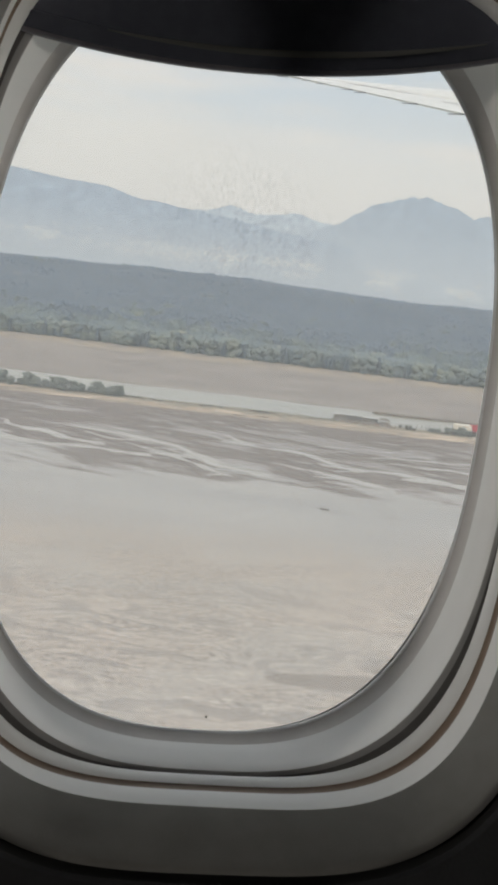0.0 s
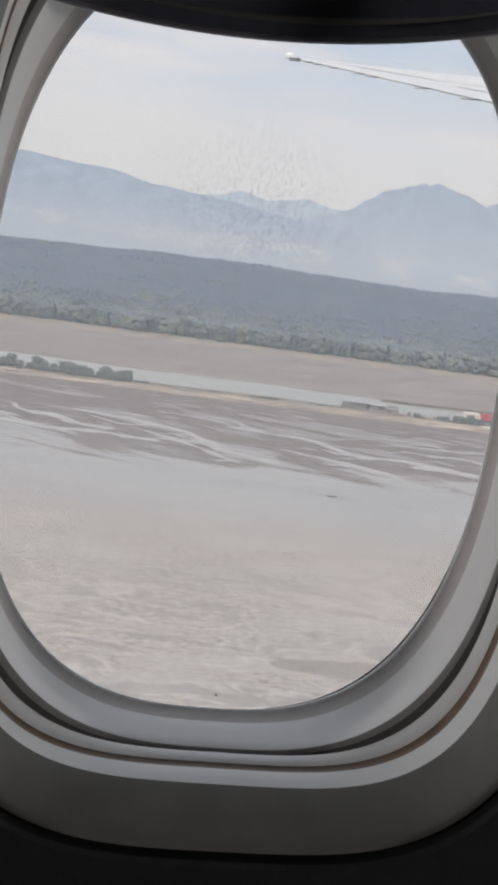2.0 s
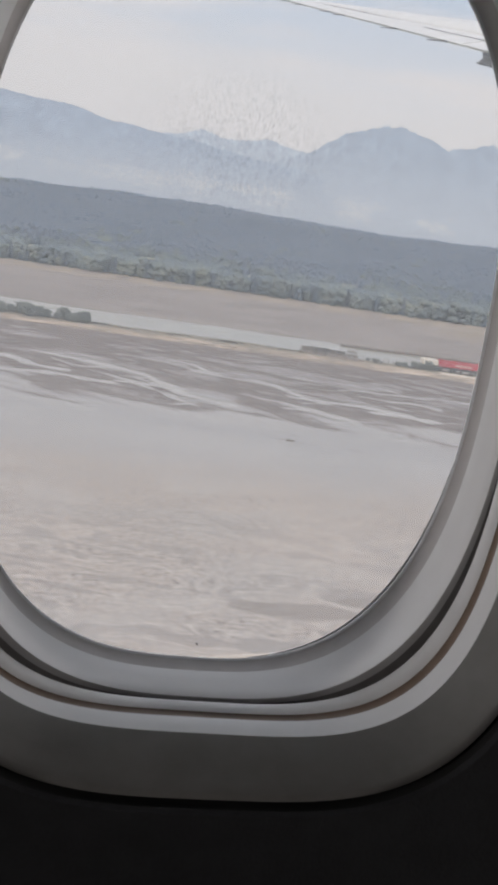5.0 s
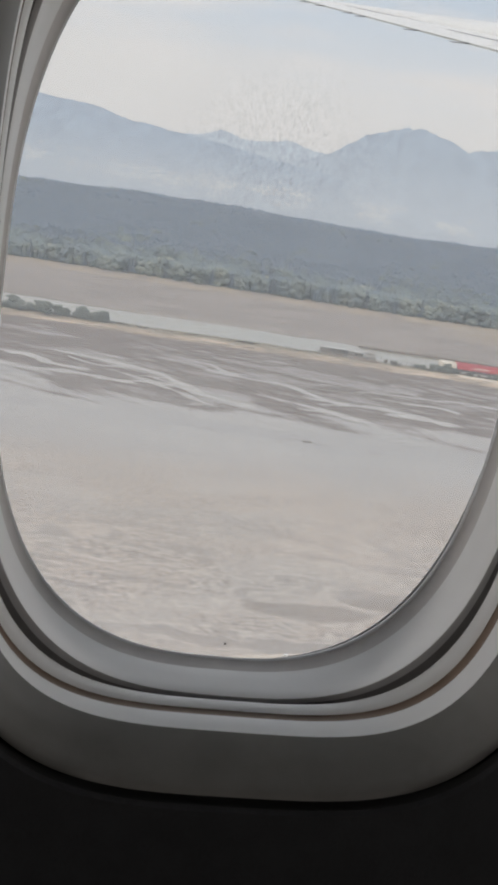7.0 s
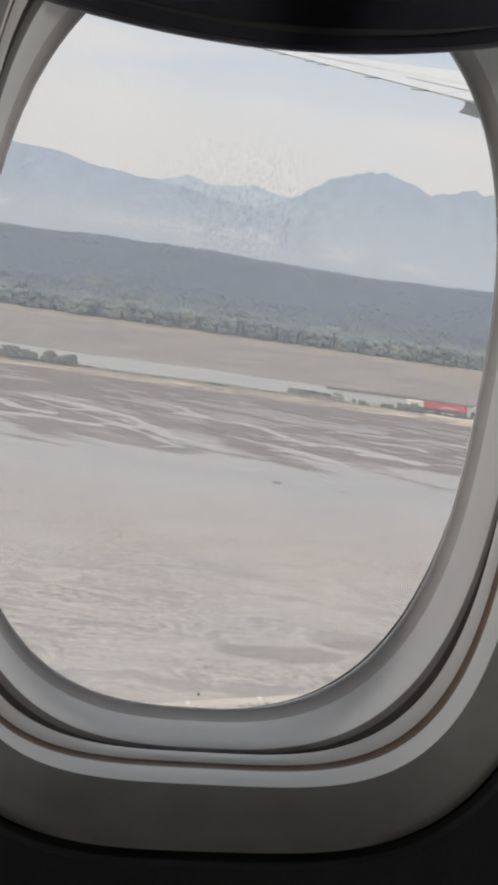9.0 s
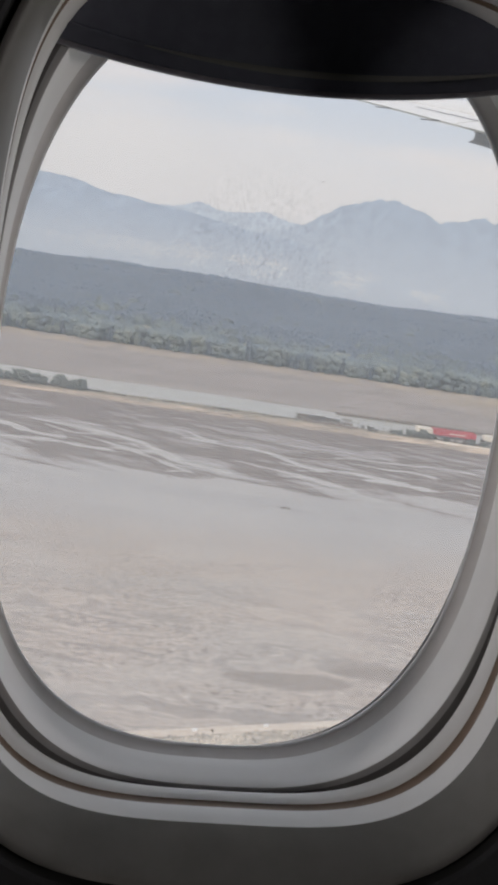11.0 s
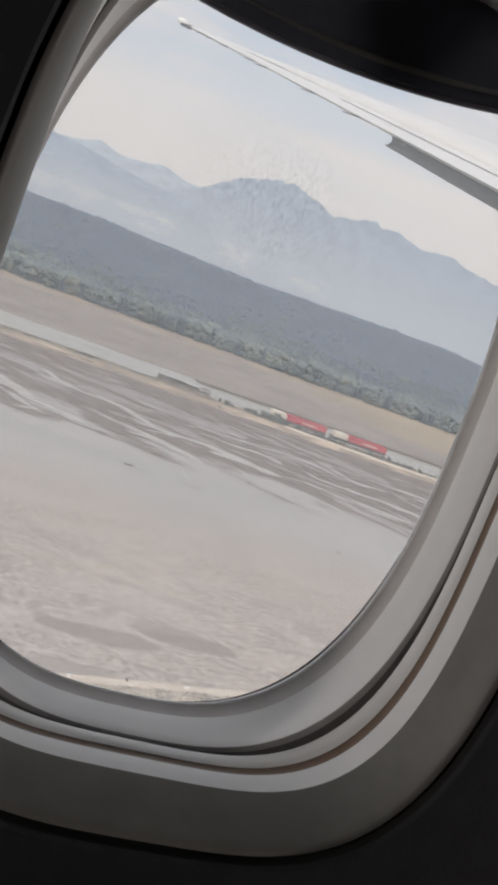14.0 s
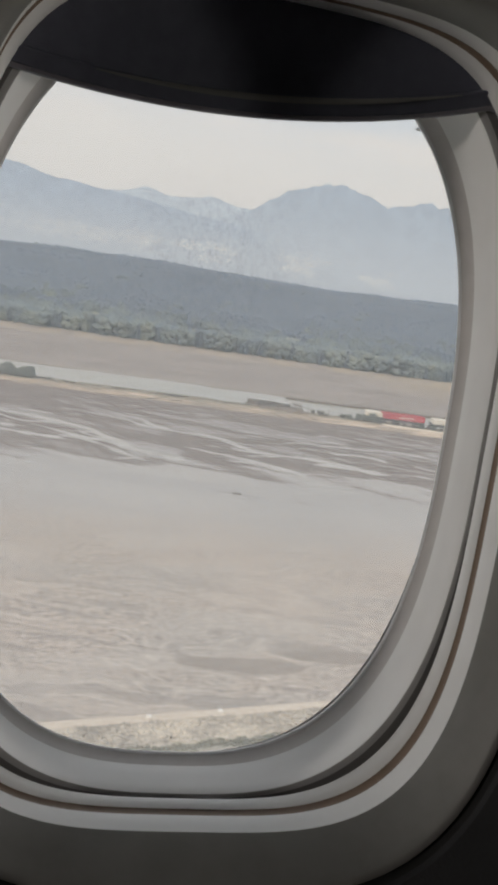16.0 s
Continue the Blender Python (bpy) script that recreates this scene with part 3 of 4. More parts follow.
def joined(name, placed, material, label, category):
    vs, fs, base = [], [], 0
    for (shape, faces), x, y, z, h, wide, turn in placed:
        c, s = math.cos(turn), math.sin(turn)
        p = shape * np.array((h * wide, h * wide, h))
        q = np.stack([p[:, 0] * c - p[:, 1] * s + x, p[:, 0] * s + p[:, 1] * c + y, p[:, 2] + z], 1)
        vs.append(q)
        fs += [tuple(base + i for i in f) for f in faces]
        base += len(q)
    me = mesh_of(name, np.concatenate(vs), fs, True)
    ob = part_mesh(name, me, material)
    return tagged(ob, label, category, kind="stuff")


# aerial haze is put into these leaf colours, well paler than foliage
FAR_CONIFER = island_colour("hazed_far_conifers", (0.198, 0.258, 0.338), (0.240, 0.300, 0.376))
FAR_BROADLEAF = island_colour("hazed_far_broadleaf", (0.192, 0.250, 0.305), (0.330, 0.375, 0.325))


def make_woods():
    conifers, leafy = [], []
    y = 1634.0
    while y < 2420:
        step = 7.6 + (y - 1634) * 0.004
        x = -420.0
        while x < 1500:
            px, py = x + rng.uniform(-9, 9), y + rng.uniform(-9, 9)
            py += turned(px, y)
            x += step * rng.uniform(0.75, 1.25)
            if in_clearing(px, py):
                continue
            z = hill_height(px, py) - 1.0
            front = (y - 1634) / 330.0
            if rng.random() < 0.90 - 1.05 * min(front, 1.0) + 0.7 * noise.noise((px * 0.007, py * 0.007, 9)):
                leafy.append((CLUMPS[rng.integers(6)], px, py, z, rng.uniform(10, 16) + 8 * noise.noise((px * 0.025, py * 0.025, 6)) + 14 * max(0.0, 1 - front * 1.9), rng.uniform(0.7, 1.1), rng.uniform(0, 6.3)))
            else:
                conifers.append((CONIFERS[rng.integers(5)], px, py, z, rng.uniform(11, 17) + 5 * noise.noise((px * 0.012, py * 0.012, 3)),
                                 rng.uniform(1.5, 2.2), rng.uniform(0, 6.3)))
        y += step * 0.86
    joined("conifer_wood", conifers, FAR_CONIFER, "dense conifer wood on the headland, its green hazed to blue-grey", "wood")
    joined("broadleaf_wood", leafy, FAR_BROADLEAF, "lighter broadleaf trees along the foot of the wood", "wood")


make_woods()


def make_tree(name, shape_seed, lobes, material, wide, label, category="tree", group=""):
    """Tapered trunk with limbs, and a crown of many clumps; one metre high, to be scaled."""
    t = thing(name, Matrix.Identity(4), label, category, group)
    bm = bmesh.new()
    rod(bm, (0, 0, -0.03), (0.01, 0, 0.45), 0.032, 0.018, 7)
    rod(bm, (0.01, 0, 0.42), (0.0, 0.02, 0.78), 0.018, 0.006, 6)
    r = np.random.default_rng(shape_seed)
    for _ in range(6):
        th, h = r.uniform(0, 6.28), r.uniform(0.25, 0.55)
        rod(bm, (0, 0, h), (0.26 * wide / 0.42 * math.cos(th), 0.26 * wide / 0.42 * math.sin(th), h + 0.22), 0.012, 0.004, 5)
    part("trunk", bm, BARK, t)
    vs, fs = clump_shape(shape_seed, lobes, wide, 1.9 if lobes < 50 else 1.0)
    part_mesh("crown", mesh_of("crown", vs, fs, True), material, t)
    return t


# Front row of the wood: single trees.
front_conifers = []
for s in range(3):
    t = thing("conifer_tree", pose(-300 + 40 * s, 1690, SEA + 2), "conifer at the edge of the wood, its green hazed to blue-grey", "tree", "trees at the wood's edge")
    bm = bmesh.new()
    rod(bm, (0, 0, -0.05), (0, 0, 0.7), 0.022, 0.006, 6)
    part("trunk", bm, BARK, t)
    vs, fs = conifer_shape(80 + s, 9, 9)
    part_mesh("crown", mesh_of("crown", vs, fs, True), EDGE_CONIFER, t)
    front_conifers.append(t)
front_leafy = [make_tree("broadleaf_tree", 60 + s, 24, EDGE_LEAF, 0.32, "rounded broadleaf tree at the wood's edge, haze in its green", "tree",
                         "trees at the wood's edge") for s in range(4)]


def place(ob, x, y, z, h, wide, turn):
    ob.matrix_world = Matrix.LocRotScale((x, y, z), Euler((0, 0, turn)), (h * wide, h * wide, h))


def copy_scaled(ob, x, y, z, h, wide, turn):
    c = copy_thing(ob, Matrix.Identity(4))
    place(c, x, y, z, h, wide, turn)
    return c


spot = 0
x_ = -330.0
while x_ < 1250:
    y_ = 1622 + shore(x_) + rng.uniform(-6, 5)
    leafy_ = rng.random() < 0.68
    pool_ = front_leafy if leafy_ else front_conifers
    src = pool_[rng.integers(len(pool_))]
    args = (x_, y_, hill_height(x_, y_) - 0.5, rng.uniform(11, 33) if leafy_ else rng.uniform(20, 34), rng.uniform(0.75, 1.2) if leafy_ else rng.uniform(0.8, 1.1), rng.uniform(0, 6.3))
    if not in_clearing(x_, y_):
        if spot < 7:
            both = front_leafy + front_conifers
            src = both[spot]
            place(src, *args)
            spot += 1
        else:
            copy_scaled(src, *args)
    x_ += rng.uniform(6, 14)

# Houses that show pale among the trees.
HOUSES = [(-205, 2040, 9, 6, 4), (-180, 2052, 15, 7, 5), (-152, 2046, 8, 6, 4), (905, 1905, 5, 5, 6), (965, 1880, 11, 6, 3), (175, 1920, 6, 5, 3)]
for k, (hx, hy, lx, ly, lz) in enumerate(HOUSES):
    h0 = hill_height(hx, hy) + 5.5
    h_ = thing("house", pose(hx, hy, h0), "small pale house half hidden by trees", "house", "houses in the wood")
    bm = bmesh.new()
    box(bm, -lx / 2, lx / 2, -ly / 2, ly / 2, -9, lz)
    part("wall", bm, WHITE, h_)
    bm = bmesh.new()
    a, b, c = lx / 2 + 0.5, ly / 2 + 0.5, lz + ly * 0.35
    vs = [bm.verts.new(p) for p in ((-a, -b, lz), (a, -b, lz), (a, b, lz), (-a, b, lz), (-a, 0, c), (a, 0, c))]
    for f in ((0, 1, 5, 4), (2, 3, 4, 5), (0, 4, 3), (1, 2, 5), (0, 3, 2, 1)):
        bm.faces.new([vs[i] for i in f])
    part("roof", bm, ROOF, h_)
    for wx in np.arange(-lx / 2 + 2, lx / 2 - 1, 3.5):
        bm = bmesh.new()
        box(bm, wx - 0.7, wx + 0.7, -ly / 2 - 0.06, -ly / 2 + 0.1, lz * 0.45, lz * 0.8)
        part("window", bm, DARK_METAL, h_)


# ---- distance: mountains ----
def ridge(name, crest, far, foot, material, label, rough):
    """A mountain range from its skyline in degrees (bearing, height), with spurs coming forward."""
    bear = np.array([c[0] for c in crest])
    high = np.array([c[1] for c in crest])
    azs = np.linspace(bear[0], bear[-1], 700)
    verts, faces = [], []
    depth = 9
    for j in range(depth):
        k = j / (depth - 1)
        for a in azs:
            el = np.interp(a, bear, high)
            el += rough * (noise.noise((a * 2.1, 0.3, 7.0)) * 0.8 + noise.noise((a * 6.3, 1.0, 2.0)) * 0.9 + noise.noise((a * 15.0, 4.0, 2.0)) * 0.22)
            dist = far - 500 * k + 90 * (k * (1 - k)) * noise.noise((a * 0.9, k * 3.0, 4.0)) * 4
            top = math.tan(radians(el)) * far
            z = top + (foot - top) * k ** 0.8 + 30 * k * (1 - k) * noise.noise((a * 1.3, k * 4.0, 9.0)) * 2
            verts.append((dist * math.sin(radians(a)), dist * math.cos(radians(a)), z))
    w = len(azs)
    for j in range(depth - 1):
        for i in range(w - 1):
            faces.append((j * w + i, j * w + i + 1, (j + 1) * w + i + 1, (j + 1) * w + i))
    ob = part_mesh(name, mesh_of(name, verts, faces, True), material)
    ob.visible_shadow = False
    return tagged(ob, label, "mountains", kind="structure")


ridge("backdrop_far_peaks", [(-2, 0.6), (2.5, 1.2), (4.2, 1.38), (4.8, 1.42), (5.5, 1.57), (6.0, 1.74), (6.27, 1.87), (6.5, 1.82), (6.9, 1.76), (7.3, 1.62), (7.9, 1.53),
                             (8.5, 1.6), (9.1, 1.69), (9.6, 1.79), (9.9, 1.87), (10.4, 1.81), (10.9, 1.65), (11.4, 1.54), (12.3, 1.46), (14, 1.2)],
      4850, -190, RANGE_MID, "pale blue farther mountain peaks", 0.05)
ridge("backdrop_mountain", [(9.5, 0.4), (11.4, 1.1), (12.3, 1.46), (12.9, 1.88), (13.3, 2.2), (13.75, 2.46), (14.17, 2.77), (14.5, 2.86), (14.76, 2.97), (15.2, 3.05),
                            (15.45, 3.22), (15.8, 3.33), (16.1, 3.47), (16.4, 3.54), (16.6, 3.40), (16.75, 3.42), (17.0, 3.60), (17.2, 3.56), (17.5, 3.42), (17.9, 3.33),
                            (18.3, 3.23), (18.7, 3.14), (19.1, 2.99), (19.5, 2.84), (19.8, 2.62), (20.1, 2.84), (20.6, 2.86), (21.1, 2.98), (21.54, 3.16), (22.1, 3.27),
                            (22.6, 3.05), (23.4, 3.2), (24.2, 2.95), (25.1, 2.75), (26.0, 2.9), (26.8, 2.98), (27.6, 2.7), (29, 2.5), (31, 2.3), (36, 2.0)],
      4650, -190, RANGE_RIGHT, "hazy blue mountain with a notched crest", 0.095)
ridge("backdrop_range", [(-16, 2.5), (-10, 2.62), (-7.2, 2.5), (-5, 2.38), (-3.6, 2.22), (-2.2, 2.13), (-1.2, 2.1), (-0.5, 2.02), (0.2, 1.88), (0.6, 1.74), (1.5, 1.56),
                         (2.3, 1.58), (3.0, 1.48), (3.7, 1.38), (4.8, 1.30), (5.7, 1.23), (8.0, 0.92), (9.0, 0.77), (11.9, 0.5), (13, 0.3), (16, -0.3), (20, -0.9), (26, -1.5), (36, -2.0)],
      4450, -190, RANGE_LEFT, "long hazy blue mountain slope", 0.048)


def make_town():
    """Far houses scattered over the lower mountain slope."""
    vs, fs = [], []
    made = 0
    while made < 2300:
        a = rng.uniform(-8, 21)
        el = rng.normal(-1.0 - 0.012 * a, 0.30)
        thick = noise.noise((a * 0.42, el * 1.9, 1.0)) + 0.25 * math.cos((a - 6.0) * 0.16)
        if thick < 0.02 + 0.25 * rng.random() or el > -0.25 or el < -1.95:
            continue
        dist = 3900.0
        w, h = rng.uniform(0.9, 2.8) * (2.2 if rng.random() < 0.08 else 1), rng.uniform(0.6, 1.5)
        x, y, z = dist * math.sin(radians(a)), dist * math.cos(radians(a)), dist * math.tan(radians(el))
        b = len(vs)
        vs += [(x - w, y - 4, z - h), (x + w, y - 4, z - h), (x + w, y + 4, z - h), (x - w, y + 4, z - h),
               (x - w, y - 4, z + h), (x + w, y - 4, z + h), (x + w, y + 4, z + h), (x - w, y + 4, z + h)]
        fs += [tuple(b + i for i in f) for f in ((0, 1, 5, 4), (1, 2, 6, 5), (2, 3, 7, 6), (3, 0, 4, 7), (4, 5, 6, 7), (3, 2, 1, 0))]
        made += 1
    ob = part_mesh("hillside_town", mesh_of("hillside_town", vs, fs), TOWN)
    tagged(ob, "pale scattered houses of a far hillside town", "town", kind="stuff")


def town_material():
    n = Nodes("hazy_town_glow")
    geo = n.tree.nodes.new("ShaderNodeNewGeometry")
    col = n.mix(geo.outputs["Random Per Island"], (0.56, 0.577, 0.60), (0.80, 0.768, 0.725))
    # the walls glow by themselves, with haze mixed into their colour
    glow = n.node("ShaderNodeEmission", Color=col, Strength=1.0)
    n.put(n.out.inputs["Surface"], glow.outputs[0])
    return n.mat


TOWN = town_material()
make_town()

# ---- along the spit ----
spit_trees = [make_tree("spit_tree", 20 + s, 95, WILLOW, 0.46, "bushy grey-green tree on the grassy spit", "tree", "trees on the spit") for s in range(4)]
spot = 0
SPIT = [(-318, 12), (-300, 9), (-286, 13), (-270, 8), (-250, 6), (-228, 8), (-205, 5), (-184, 7), (-160, 6)] + \
       [(-132 + 9.5 * k, 10 + 3.5 * math.sin(k * 1.9)) for k in range(12)] + [(-14, 8), (-5, 10), (4, 7), (13, 9), (22, 10), (30, 8.5), (37, 9)]
spit_rng = np.random.default_rng(8)
for tx, th_ in SPIT:
    tx -= 14
    ty = 1118 + shore(tx) + spit_rng.uniform(-7, 9)
    args = (tx, ty, SEA + 1.4, th_ * spit_rng.uniform(0.8, 1.55), spit_rng.uniform(0.95, 1.4), spit_rng.uniform(0, 6.3))
    if spot < 4:
        place(spit_trees[spot], *args)
        spot += 1
    else:
        copy_scaled(spit_trees[spit_rng.integers(4)], *args)
for tx, th_, wd in ((682, 14, 0.9), (390, 6, 1.4), (400, 8, 1.3), (409, 7, 1.5), (417, 11, 1.2), (425, 7, 1.4), (382, 5, 1.4), (475, 7, 1.4), (490, 6, 1.5), (558, 4, 1.4), (630, 4, 0.9), (646, 4, 0.8)):
    copy_scaled(spit_trees[int(tx) % 4], tx, 1126 + shore(tx), SEA + 1.3, th_, wd, tx)


SCRUB = island_colour("bank_scrub", (0.115, 0.105, 0.088), (0.20, 0.178, 0.14))


def make_shrubs():
    placed = []
    for _ in range(430):
        x = rng.choice([rng.uniform(-330, 45), rng.uniform(40, 300), rng.uniform(370, 740), rng.uniform(740, 1100)], p=[0.45, 0.2, 0.2, 0.15])
        placed.append((CLUMPS[rng.integers(6)], x, 1124 + shore(x) + rng.uniform(-5, 9), SEA + 1.0, rng.uniform(0.9, 1.9), rng.uniform(2.5, 5.5), rng.uniform(0, 6.3)))
    for _ in range(60):
        x = rng.uniform(342, 610)
        placed.append((CLUMPS[rng.integers(6)], x, 1122 + shore(x) + rng.uniform(-3, 8), SEA + 1.2, rng.uniform(2.2, 5.5), rng.uniform(1.0, 1.7), rng.uniform(0, 6.3)))
    joined("bank_shrubs", placed, SCRUB, "low dull green scrub along the river bank", "scrub")


make_shrubs()


def make_track():
    xs = np.linspace(425, 730, 50)
    vs, fs = [], []
    for x in xs:
        c = 1112 + shore(x) + 4 * math.sin(x * 0.02)
        wd = 4.5 + 1.5 * noise.noise((x * 0.05, 0, 0))
        vs += [(x, c - wd, SEA + 2.35), (x, c + wd, SEA + 2.35), (x, c + wd + 2, SEA + 0.5), (x, c - wd - 2, SEA + 0.5)]
    for i in range(len(xs) - 1):
        for a, b in ((0, 1), (1, 2), (3, 0)):
            fs.append((4 * i + a, 4 * i + 4 + a, 4 * i + 4 + b, 4 * i + b))
    ob = part_mesh("sand_track", mesh_of("sand_track", vs, fs), SAND)
    tagged(ob, "pale sandy track along the spit", "track", kind="structure")


make_track()


def make_barge(x, y, turn, label):
    b = thing("barge", pose(x, y, SEA - 0.35, 0, 0, turn), label, "barge", "moored barges")
    bm = bmesh.new()
    box(bm, -37, 37, -7.5, 7.5, -1.5, 2.6, 0.5)
    part("hull", bm, DARK_METAL, b, "dark lower hull")
    for side in (-1, 1):
        bm = bmesh.new()
        box(bm, -16, 37, side * 7 - 0.25, side * 7 + 0.25, 2.62, 8.8, 0.08)
        wall = part("bin_wall", bm, RED, b, "red painted steel side")
        for k in range(11):
            bm = bmesh.new()
            box(bm, -14 + 4.8 * k, -13.5 + 4.8 * k, side * 7.28 - 0.02, side * 7.55, 2.7, 8.7)
            part("stiffener", bm, RED, wall)
    bm = bmesh.new()
    box(bm, 36.5, 37, -6.7, 6.7, 2.62, 8.8)
    part("bin_end", bm, RED, b)
    bm = bmesh.new()
    box(bm, -36, -17, -7, 7, 2.62, 8.9, 0.9)
    part("deckhouse", bm, CREAM, b, "cream end block")
    bm = bmesh.new()
    for k in range(9):
        box(bm, 4 + 2.2 * k, 5.5 + 2.2 * k, -7.62, -7.5, 4.7, 6.6)
    part("lettering", bm, CREAM, b, "pale unreadable lettering as bars")
    for k in range(14):
        bm = bmesh.new()
        rod(bm, (-36 + 5.5 * k, -7.2, 2.6), (-36 + 5.5 * k, -7.2, 3.6), 0.12, 0.12, 5)
        part("bollard", bm, DARK_METAL, b)
    return b


make_barge(458, 1168 + shore(458), -4, "red and cream steel barge moored in the river")
make_barge(542, 1172 + shore(542), -4, "red and cream steel barge moored beside the spit")


def make_wharf(x, y):
    w = thing("derelict_wharf", pose(x, y, SEA, 0, 0, -3), "long grey derelict timber wharf with a broken pale roof", "wharf")
    bm = bmesh.new()
    box(bm, -34, 34, -5, 5, 2.2, 3.2, 0.1)
    part("deck", bm, OLD_WOOD, w)
    for x0, x1, z0 in ((-33, -3, 8.6), (0, 20, 7.6), (21, 33, 6.4)):
        bm = bmesh.new()
        vs = [bm.verts.new(p) for p in ((x0, -5, z0 + 0.5), (x1, -5, z0 + 0.2), (x1, 5, z0 + 1.4), (x0, 5, z0 + 1.7),
                                        (x0, -5, z0), (x1, -5, z0 - 0.3), (x1, 5, z0 + 0.9), (x0, 5, z0 + 1.2))]
        for f in ((0, 1, 2, 3), (7, 6, 5, 4), (0, 4, 5, 1), (1, 5, 6, 2), (2, 6, 7, 3), (3, 7, 4, 0)):
            bm.faces.new([vs[i] for i in f])
        part("roof", bm, ROOF if x0 < 20 else OLD_WOOD, w, "weathered sheet roof")
    for k in range(17):
        bm = bmesh.new()
        px = -33 + 4.1 * k
        rod(bm, (px, -4.7, -2), (px + 0.25, -4.7, 8.6 if px < -3 else 7.4 if px < 20 else 6.2), 0.40, 0.30, 7)
        part("post", bm, OLD_WOOD, w)
    for x0, x1, z1 in ((-32, -20, 7.6), (-17, -6, 6.0), (1, 9, 6.6), (22, 32, 5.0)):
        bm = bmesh.new()
        box(bm, x0, x1, -4.5, -4.25, 3.2, z1)
        part("wall_board", bm, OLD_WOOD, w)
    bm = bmesh.new()
    box(bm, -32, 20, 3.8, 4.2, 3.2, 7.6)
    part("wall_board", bm, OLD_WOOD, w)
    for k in range(7):
        bm = bmesh.new()
        rod(bm, (-30 + 9 * k, -5.6, 1.0), (-22 + 9 * k, -6.5, 2.0), 0.45, 0.35, 7)
        part("fender_log", bm, OLD_WOOD, w)


make_wharf(304, 1140 + shore(304))

RUBBLE = surface("broken_timber", (0.16, 0.125, 0.105), (0.36, 0.29, 0.25), 0.9, 0.95, bump=0.3)
for k in range(46):                                       # broken timber in front of the wharf
    rx = 276 + 62 * rng.random() ** 0.8
    bm = bmesh.new()
    ln = rng.uniform(2.5, 7.5)
    box(bm, -ln / 2, ln / 2, -0.5, 0.5, -0.5, rng.uniform(0.3, 1.4), 0.12)
    bd = part("broken_timber", bm, RUBBLE, None)
    bd.matrix_world = pose(rx, 1126 + shore(rx) + rng.uniform(-7, 6), SEA + 1.9, 0, rng.uniform(-14, 14), rng.uniform(-50, 50))
    tagged(bd, "brown broken timber beam heaped before the wharf", "timber", "broken timber by the wharf")

for k in range(12):
    px = 346 + 5.6 * k + (rng.uniform(-1.5, 1.5))
    hgt = rng.uniform(4.2, 7.5)
    bm = bmesh.new()
    rod(bm, (0, 0, -3), (rng.uniform(-0.3, 0.3), 0, hgt), 0.38, 0.3, 8)
    pl = part("mooring_pile", bm, OLD_WOOD, None)
    pl.matrix_world = pose(px, 1143 + shore(px), SEA)
    tagged(pl, "weathered wooden mooring pile in the river's edge", "pile", "mooring piles")
for k in range(8):
    px = 588 + 14 * k
    bm = bmesh.new()
    rod(bm, (0, 0, -3), (0.2, 0, rng.uniform(4, 6.5)), 0.38, 0.3, 8)
    pl = part("mooring_pile", bm, OLD_WOOD, None)
    pl.matrix_world = pose(px, 1146 + shore(px), SEA)
    tagged(pl, "weathered wooden mooring pile beside the spit", "pile", "mooring piles")


def make_log(x, y, length, r, turn):
    bm = bmesh.new()
    rod(bm, (-length / 2, 0, r * 0.5), (length / 2, 0, r * 0.6), r, r * 0.7, 9)
    rod(bm, (length * 0.3, 0, r * 0.5), (length * 0.38, length * 0.07, r * 2.2), r * 0.4, r * 0.2, 6)
    lg = part("driftwood_log", bm, BARK, None)
    lg.matrix_world = pose(x, y, SEA, 0, 0, turn)
    tagged(lg, "dark driftwood log lying in the shallows", "log", "driftwood logs")


make_log(176, 711, 7.0, 0.75, -8)
make_log(330, 640, 4.0, 0.4, 10)
make_log(92, 770, 3.0, 0.4, 30)
make_log(20, 690, 2.0, 0.3, -20)

for k in range(34):                                       # logs thrown up on the bank and floating booms
    lx = rng.uniform(-120, 900)
    bm = bmesh.new()
    ln = rng.uniform(5, 16)
    rod(bm, (-ln / 2, 0, 0.3), (ln / 2, 0, 0.35), 0.45, 0.33, 7)
    lg = part("bank_log", bm, SAND if k % 2 else OLD_WOOD, None)
    lg.matrix_world = pose(lx, 1088 + shore(lx) + rng.uniform(0, 10), SEA + 1.2, 0, 0, rng.uniform(-12, 6))
    tagged(lg, "bleached log stranded on the spit's edge", "log", "stranded logs")


def make_boom():
    xs = np.linspace(340, 1100, 90)
    vs, fs = [], []
    for x in xs:
        c = 1228 + shore(x) + 2 * math.sin(x * 0.03)
        b = 2.3 + 0.8 * noise.noise((x * 0.04, 2.0, 0))
        vs += [(x, c - 3.6, SEA - 0.4), (x, c - 2.6, SEA + b), (x, c + 2.6, SEA + b), (x, c + 3.6, SEA - 0.4)]
    for i in range(len(xs) - 1):
        for a in range(3):
            fs.append((4 * i + a, 4 * i + 4 + a, 4 * i + 5 + a, 4 * i + 1 + a))
    ob = part_mesh("log_boom", mesh_of("log_boom", vs, fs), BARK)
    tagged(ob, "dark floating log boom along the far bank", "log boom")


make_boom()


# ---- the sea wall ----
def wall_line(x):
    return 342.0 + 0.22 * (x - 60.0)


